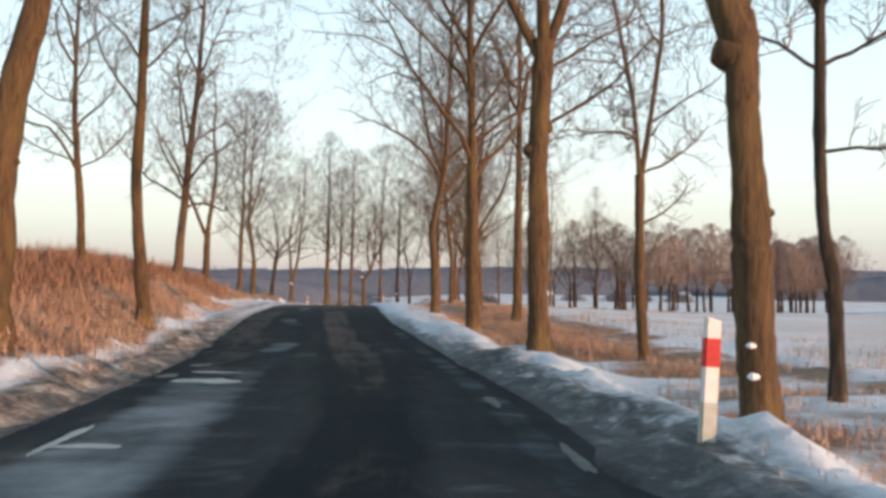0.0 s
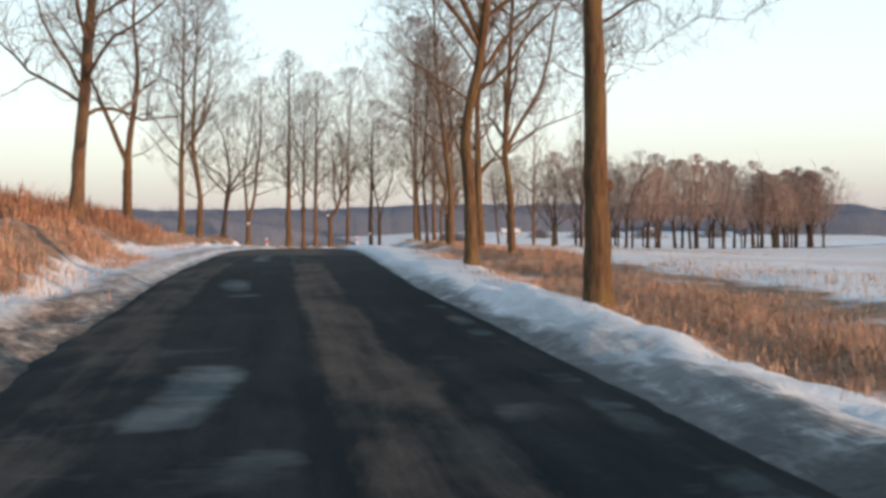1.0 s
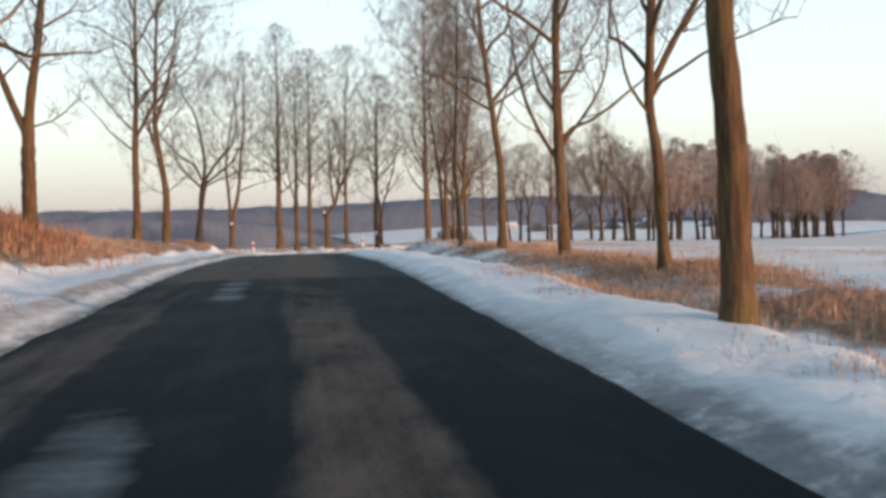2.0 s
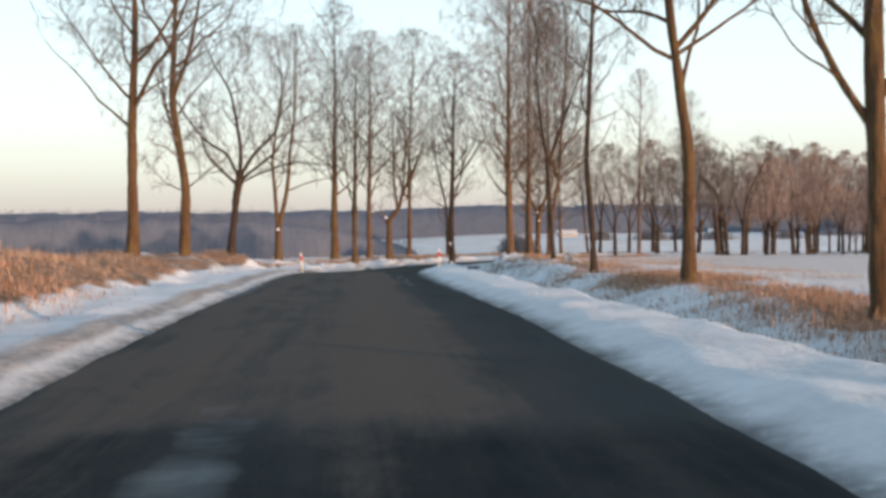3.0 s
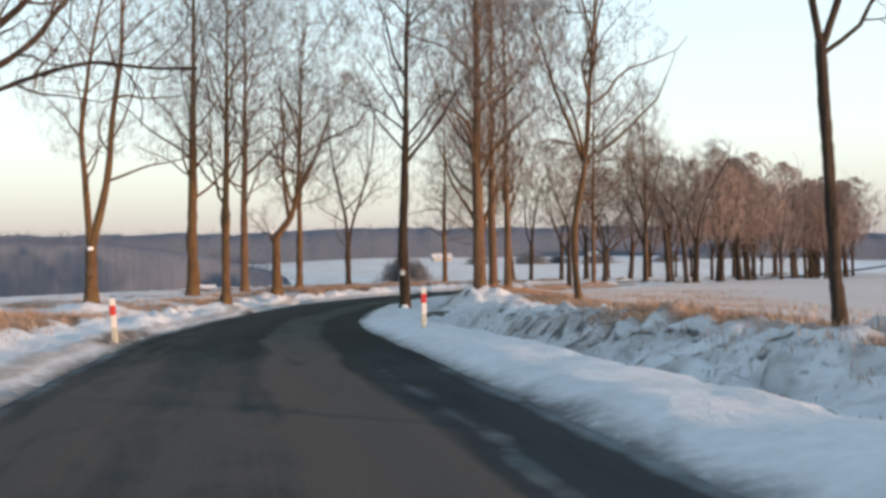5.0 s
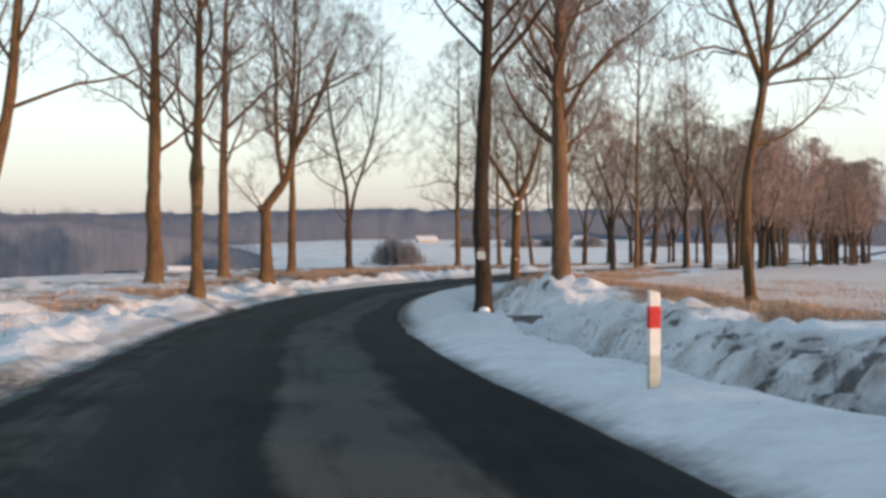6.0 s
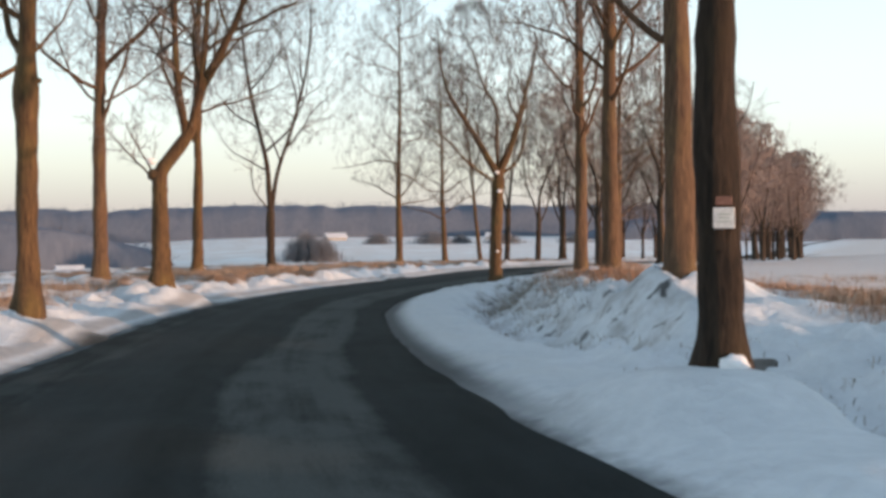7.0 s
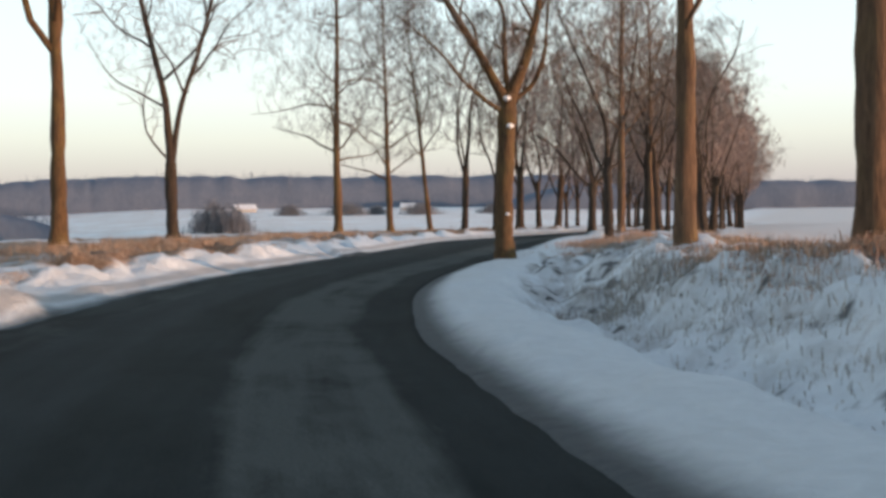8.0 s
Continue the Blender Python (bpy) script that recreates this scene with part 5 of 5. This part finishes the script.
# ---- trail mark on the dark tree by the bend ----
bm = bmesh.new()
bmesh.ops.create_cube(bm, size=1.0)
bmesh.ops.scale(bm, vec=(0.17, 0.012, 0.17), verts=bm.verts)
bmesh.ops.bevel(bm, geom=bm.edges[:], offset=0.003, segments=1, affect="EDGES")
plate = new("trail_sign", bm_mesh("trail_sign", bm, MARK_WHITE))
plate.matrix_basis = pose(-4.775, 107.555, 1.12, 0, 0, -28)
tagged(plate, "small square white sign nailed to a trunk", "sign")
bm = bmesh.new()
bmesh.ops.create_cube(bm, size=1.0)
bmesh.ops.scale(bm, vec=(0.13, 0.008, 0.07), verts=bm.verts)
bmesh.ops.bevel(bm, geom=bm.edges[:], offset=0.003, segments=1, affect="EDGES")
part("upper_stripe", bm_mesh("upper_stripe", bm, MARK_RED), plate, "faded red stripe above the white square", where=pose(0, 0.001, 0.14))
for bz, bw in ((0.03, 0.10), (0.0, 0.085), (-0.03, 0.095)):
    bm = bmesh.new()
    bmesh.ops.create_cube(bm, size=1.0)
    bmesh.ops.scale(bm, vec=(bw, 0.003, 0.011), verts=bm.verts)
    part("text_bar", bm_mesh("text_bar", bm, POST_GREY), plate, where=pose(0, -0.0075, bz))


# ---- culvert head beside that tree ----
cz = ground_at(-3.2, 110.4)
culvert = new("culvert_head")
culvert.matrix_basis = pose(-3.25, 110.1, cz + 0.02, 0, 0, -6)
bm = bmesh.new()
bmesh.ops.create_cube(bm, size=1.0)
bmesh.ops.scale(bm, vec=(0.9, 0.18, 0.42), verts=bm.verts)
bmesh.ops.bevel(bm, geom=bm.edges[:], offset=0.02, segments=2, affect="EDGES")
part("headwall", bm_mesh("headwall", bm, CONCRETE), culvert)
bm = bmesh.new()
bmesh.ops.create_cone(bm, cap_ends=False, segments=18, radius1=0.16, radius2=0.16, depth=0.3)
bmesh.ops.solidify(bm, geom=bm.faces[:], thickness=0.03)
part("pipe", bm_mesh("pipe", bm, CONCRETE, True), culvert, where=pose(0, -0.12, -0.05, 90, 0, 0))
tagged(culvert, "old concrete culvert end half buried in snow", "culvert")


# ---- clumps of snow in forks and on stumps ----
def snow_clump(x, y, z, r, seed, label):
    rg = np.random.default_rng(seed)
    bm = bmesh.new()
    bmesh.ops.create_icosphere(bm, subdivisions=3, radius=r)
    for v in bm.verts:
        n = noise.noise(v.co * (1.8 / r) + Vector((seed, 0, 0)))
        v.co *= 1 + 0.28 * n
        v.co.z *= 0.7
    ob = new("snow_clump", bm_mesh("snow_clump", bm, SNOW, True))
    ob.matrix_basis = pose(x, y, z, 0, 0, rg.uniform(0, 360))
    return tagged(ob, label, "snow", "snow clumps in the trees")


for sx, sy, dz, sr, lab in ((-16.2, 111.75, 2.05, 0.11, "clump of snow in a tree fork"), (-10.12, 130.3, 3.5, 0.13, "cap of snow on a pruned stump"), (2.72, 9.21, 0.72, 0.04, "dab of snow on a knobbly trunk"), (2.74, 9.21, 0.46, 0.05, "dab of snow on a knobbly trunk"), (-4.72, 107.5, 0.03, 0.12, "small pile of snow against a dark trunk"), (3.6, 142.42, 4.75, 0.1, "clump of snow in a tree fork"), (3.72, 142.5, 3.95, 0.1, "clump of snow on a swollen trunk"), (3.62, 142.5, 1.4, 0.06, "dab of snow on a trunk")):
    snow_clump(sx, sy, ground_at(sx, sy + 0.2) + dz, sr, int(sx * 10) % 97, lab)


# ---- dry grass on the verges ----
def grass_stuff(name, label, count, seed, side, y0, y1, a0, a1, tall, keep, mat=None, blades=12, wide=1.0, spread=1.5):
    rg = np.random.default_rng(seed)
    yy = rg.uniform(y0, y1, count)
    k = np.searchsorted(LINE[:, 1], yy).clip(1, len(LINE) - 1)
    mid = rg.beta(1.7, 2.0, count)
    off = side * (a0 - 0.3 + (a1 - a0 + 0.6) * mid)
    x, y = LINE[k, 0] + RIGHT[k, 0] * off, LINE[k, 1] + RIGHT[k, 1] * off
    ok = ripple(x, y, 4.3, 3, 7) + rg.normal(0, 0.35, count) > keep
    x, y, mid = x[ok], y[ok], mid[ok]
    z = ground_level(x, y)
    n = len(x) * blades
    bx, by = np.repeat(x, blades) + rg.normal(0, 0.22, n), np.repeat(y, blades) + rg.normal(0, 0.22, n)
    bz = np.repeat(z, blades) - 0.05
    h = np.repeat(tall * rg.uniform(0.5, 1.2, len(x)) * (0.45 + 0.7 * np.sin(math.pi * mid)), blades) * rg.uniform(0.5, 1.1, n)
    az, lean = rg.uniform(0, 6.28, n), rg.uniform(0.1, spread, n)
    dx, dy = np.cos(az), np.sin(az)
    w = rg.uniform(0.003, 0.007, n) * wide
    o = np.stack([bx, by, bz], 1)
    s = np.stack([-dy * w, dx * w, np.zeros(n)], 1)
    m = o + np.stack([dx * h * lean * 0.3, dy * h * lean * 0.3, h * 0.6], 1)
    t = o + np.stack([dx * h * lean, dy * h * lean, h * (1 - 0.35 * lean)], 1)
    V = np.stack([o - s, o + s, m + s, t, m - s], 1).reshape(-1, 3)
    b = np.arange(n)[:, None] * 5
    F = np.concatenate([b + np.array([[0, 1, 2]]), b + np.array([[0, 2, 4]]), b + np.array([[4, 2, 3]])])
    return tagged(new(name, mesh_of(name, V, F, mat or GRASS)), label, "grass", kind="stuff")


grass_stuff("dry_grass_bank", "orange-brown dry grass on the bank", 9000, 21, -1, 8, 62, 4.2, 13.5, 0.34, -0.06, RUST_GRASS, 9, 1.2)
grass_stuff("dry_grass_foot", "orange dry grass at the foot of the bank", 3000, 36, -1, 9, 46, 3.7, 6.4, 0.3, -0.1, RUST_GRASS)
grass_stuff("dry_grass_verge", "tan dry grass on the bank past the bushes", 5000, 33, -1, 55, 112, 4.8, 13, 0.32, 0.06)
grass_stuff("dry_grass_field_side", "orange-brown dry grass by the field", 6000, 22, 1, 6, 48, 3.8, 8.0, 0.27, -0.06, RUST_GRASS, 14, 0.8)
grass_stuff("dry_grass_edge", "tan dry grass in the snow by the field", 5200, 29, 1, 44, 76, 6.3, 10.0, 0.3, -0.05, RUST_GRASS)
grass_stuff("dry_grass_ditch", "thin dry grass in the snowy ditch", 320, 25, 1, 44, 66, 4.8, 6.6, 0.2, 0.3, WEED)
grass_stuff("dry_grass_crest", "orange-tan dry grass along the crest above the ditch", 4400, 30, 1, 66, 94, 6.9, 11.0, 0.27, -0.04)
grass_stuff("dry_grass_brow", "thin tan dry grass on the brow above the ditch", 1900, 38, 1, 93, 113, 8.5, 11.6, 0.25, 0.05)
grass_stuff("dry_grass_bend", "dry grass on the rise inside the bend", 1500, 23, 1, 111, 119, 8.5, 12.0, 0.34, 0.0)
grass_stuff("dry_grass_rise", "tan dry grass between the tall trunks", 1900, 32, 1, 117.5, 126, 7.8, 11.6, 0.28, -0.05, RUST_GRASS)
grass_stuff("dry_grass_hump", "tan dry grass on the hump before the pollarded tree", 2000, 34, 1, 125, 134, 7.0, 11, 0.28, -0.05, RUST_GRASS)
grass_stuff("dry_grass_beyond", "dry grass beside the pollarded tree", 1700, 31, 1, 131, 154, 7.8, 10.8, 0.40, 0.0)
grass_stuff("dry_grass_outer", "dry grass on the outer verge of the bend", 6000, 24, -1, 102, 185, 4.7, 9.2, 0.32, 0.0)
grass_stuff("ditch_weeds", "grey weeds poking through the ditch snow", 3600, 26, 1, 60, 142, 4.7, 7.8, 0.13, 0.16, WEED, 7)
grass_stuff("slope_weeds", "grey-tan weeds on the slope before the pollarded tree", 1700, 35, 1, 129, 145, 4.9, 7.6, 0.3, -0.02, WEED, 6)
grass_stuff("brow_weeds", "grey-tan weeds on the brow inside the bend", 420, 40, 1, 119, 132, 6.0, 8.4, 0.27, 0.0, WEED, 6)
grass_stuff("dry_grass_bend_end", "orange-tan dry grass past the pollarded tree", 2000, 39, 1, 143, 162, 4.0, 8.0, 0.42, -0.12, RUST_GRASS)
grass_stuff("field_grass", "sparse dry grass in the snowy field", 5200, 27, 1, 55, 150, 9.5, 24, 0.26, 0.05, None, 6)
grass_stuff("bank_brush", "reddish brush along the top of the bank", 8000, 28, -1, 13, 58, 5.6, 13.5, 1.05, -0.12, BRUSH, 8, 2.2, 0.6)
grass_stuff("field_side_stalks", "sparse pale stalks in the snow by the field", 1800, 37, 1, 8, 60, 6.8, 14, 0.3, 0.1, None, 6)
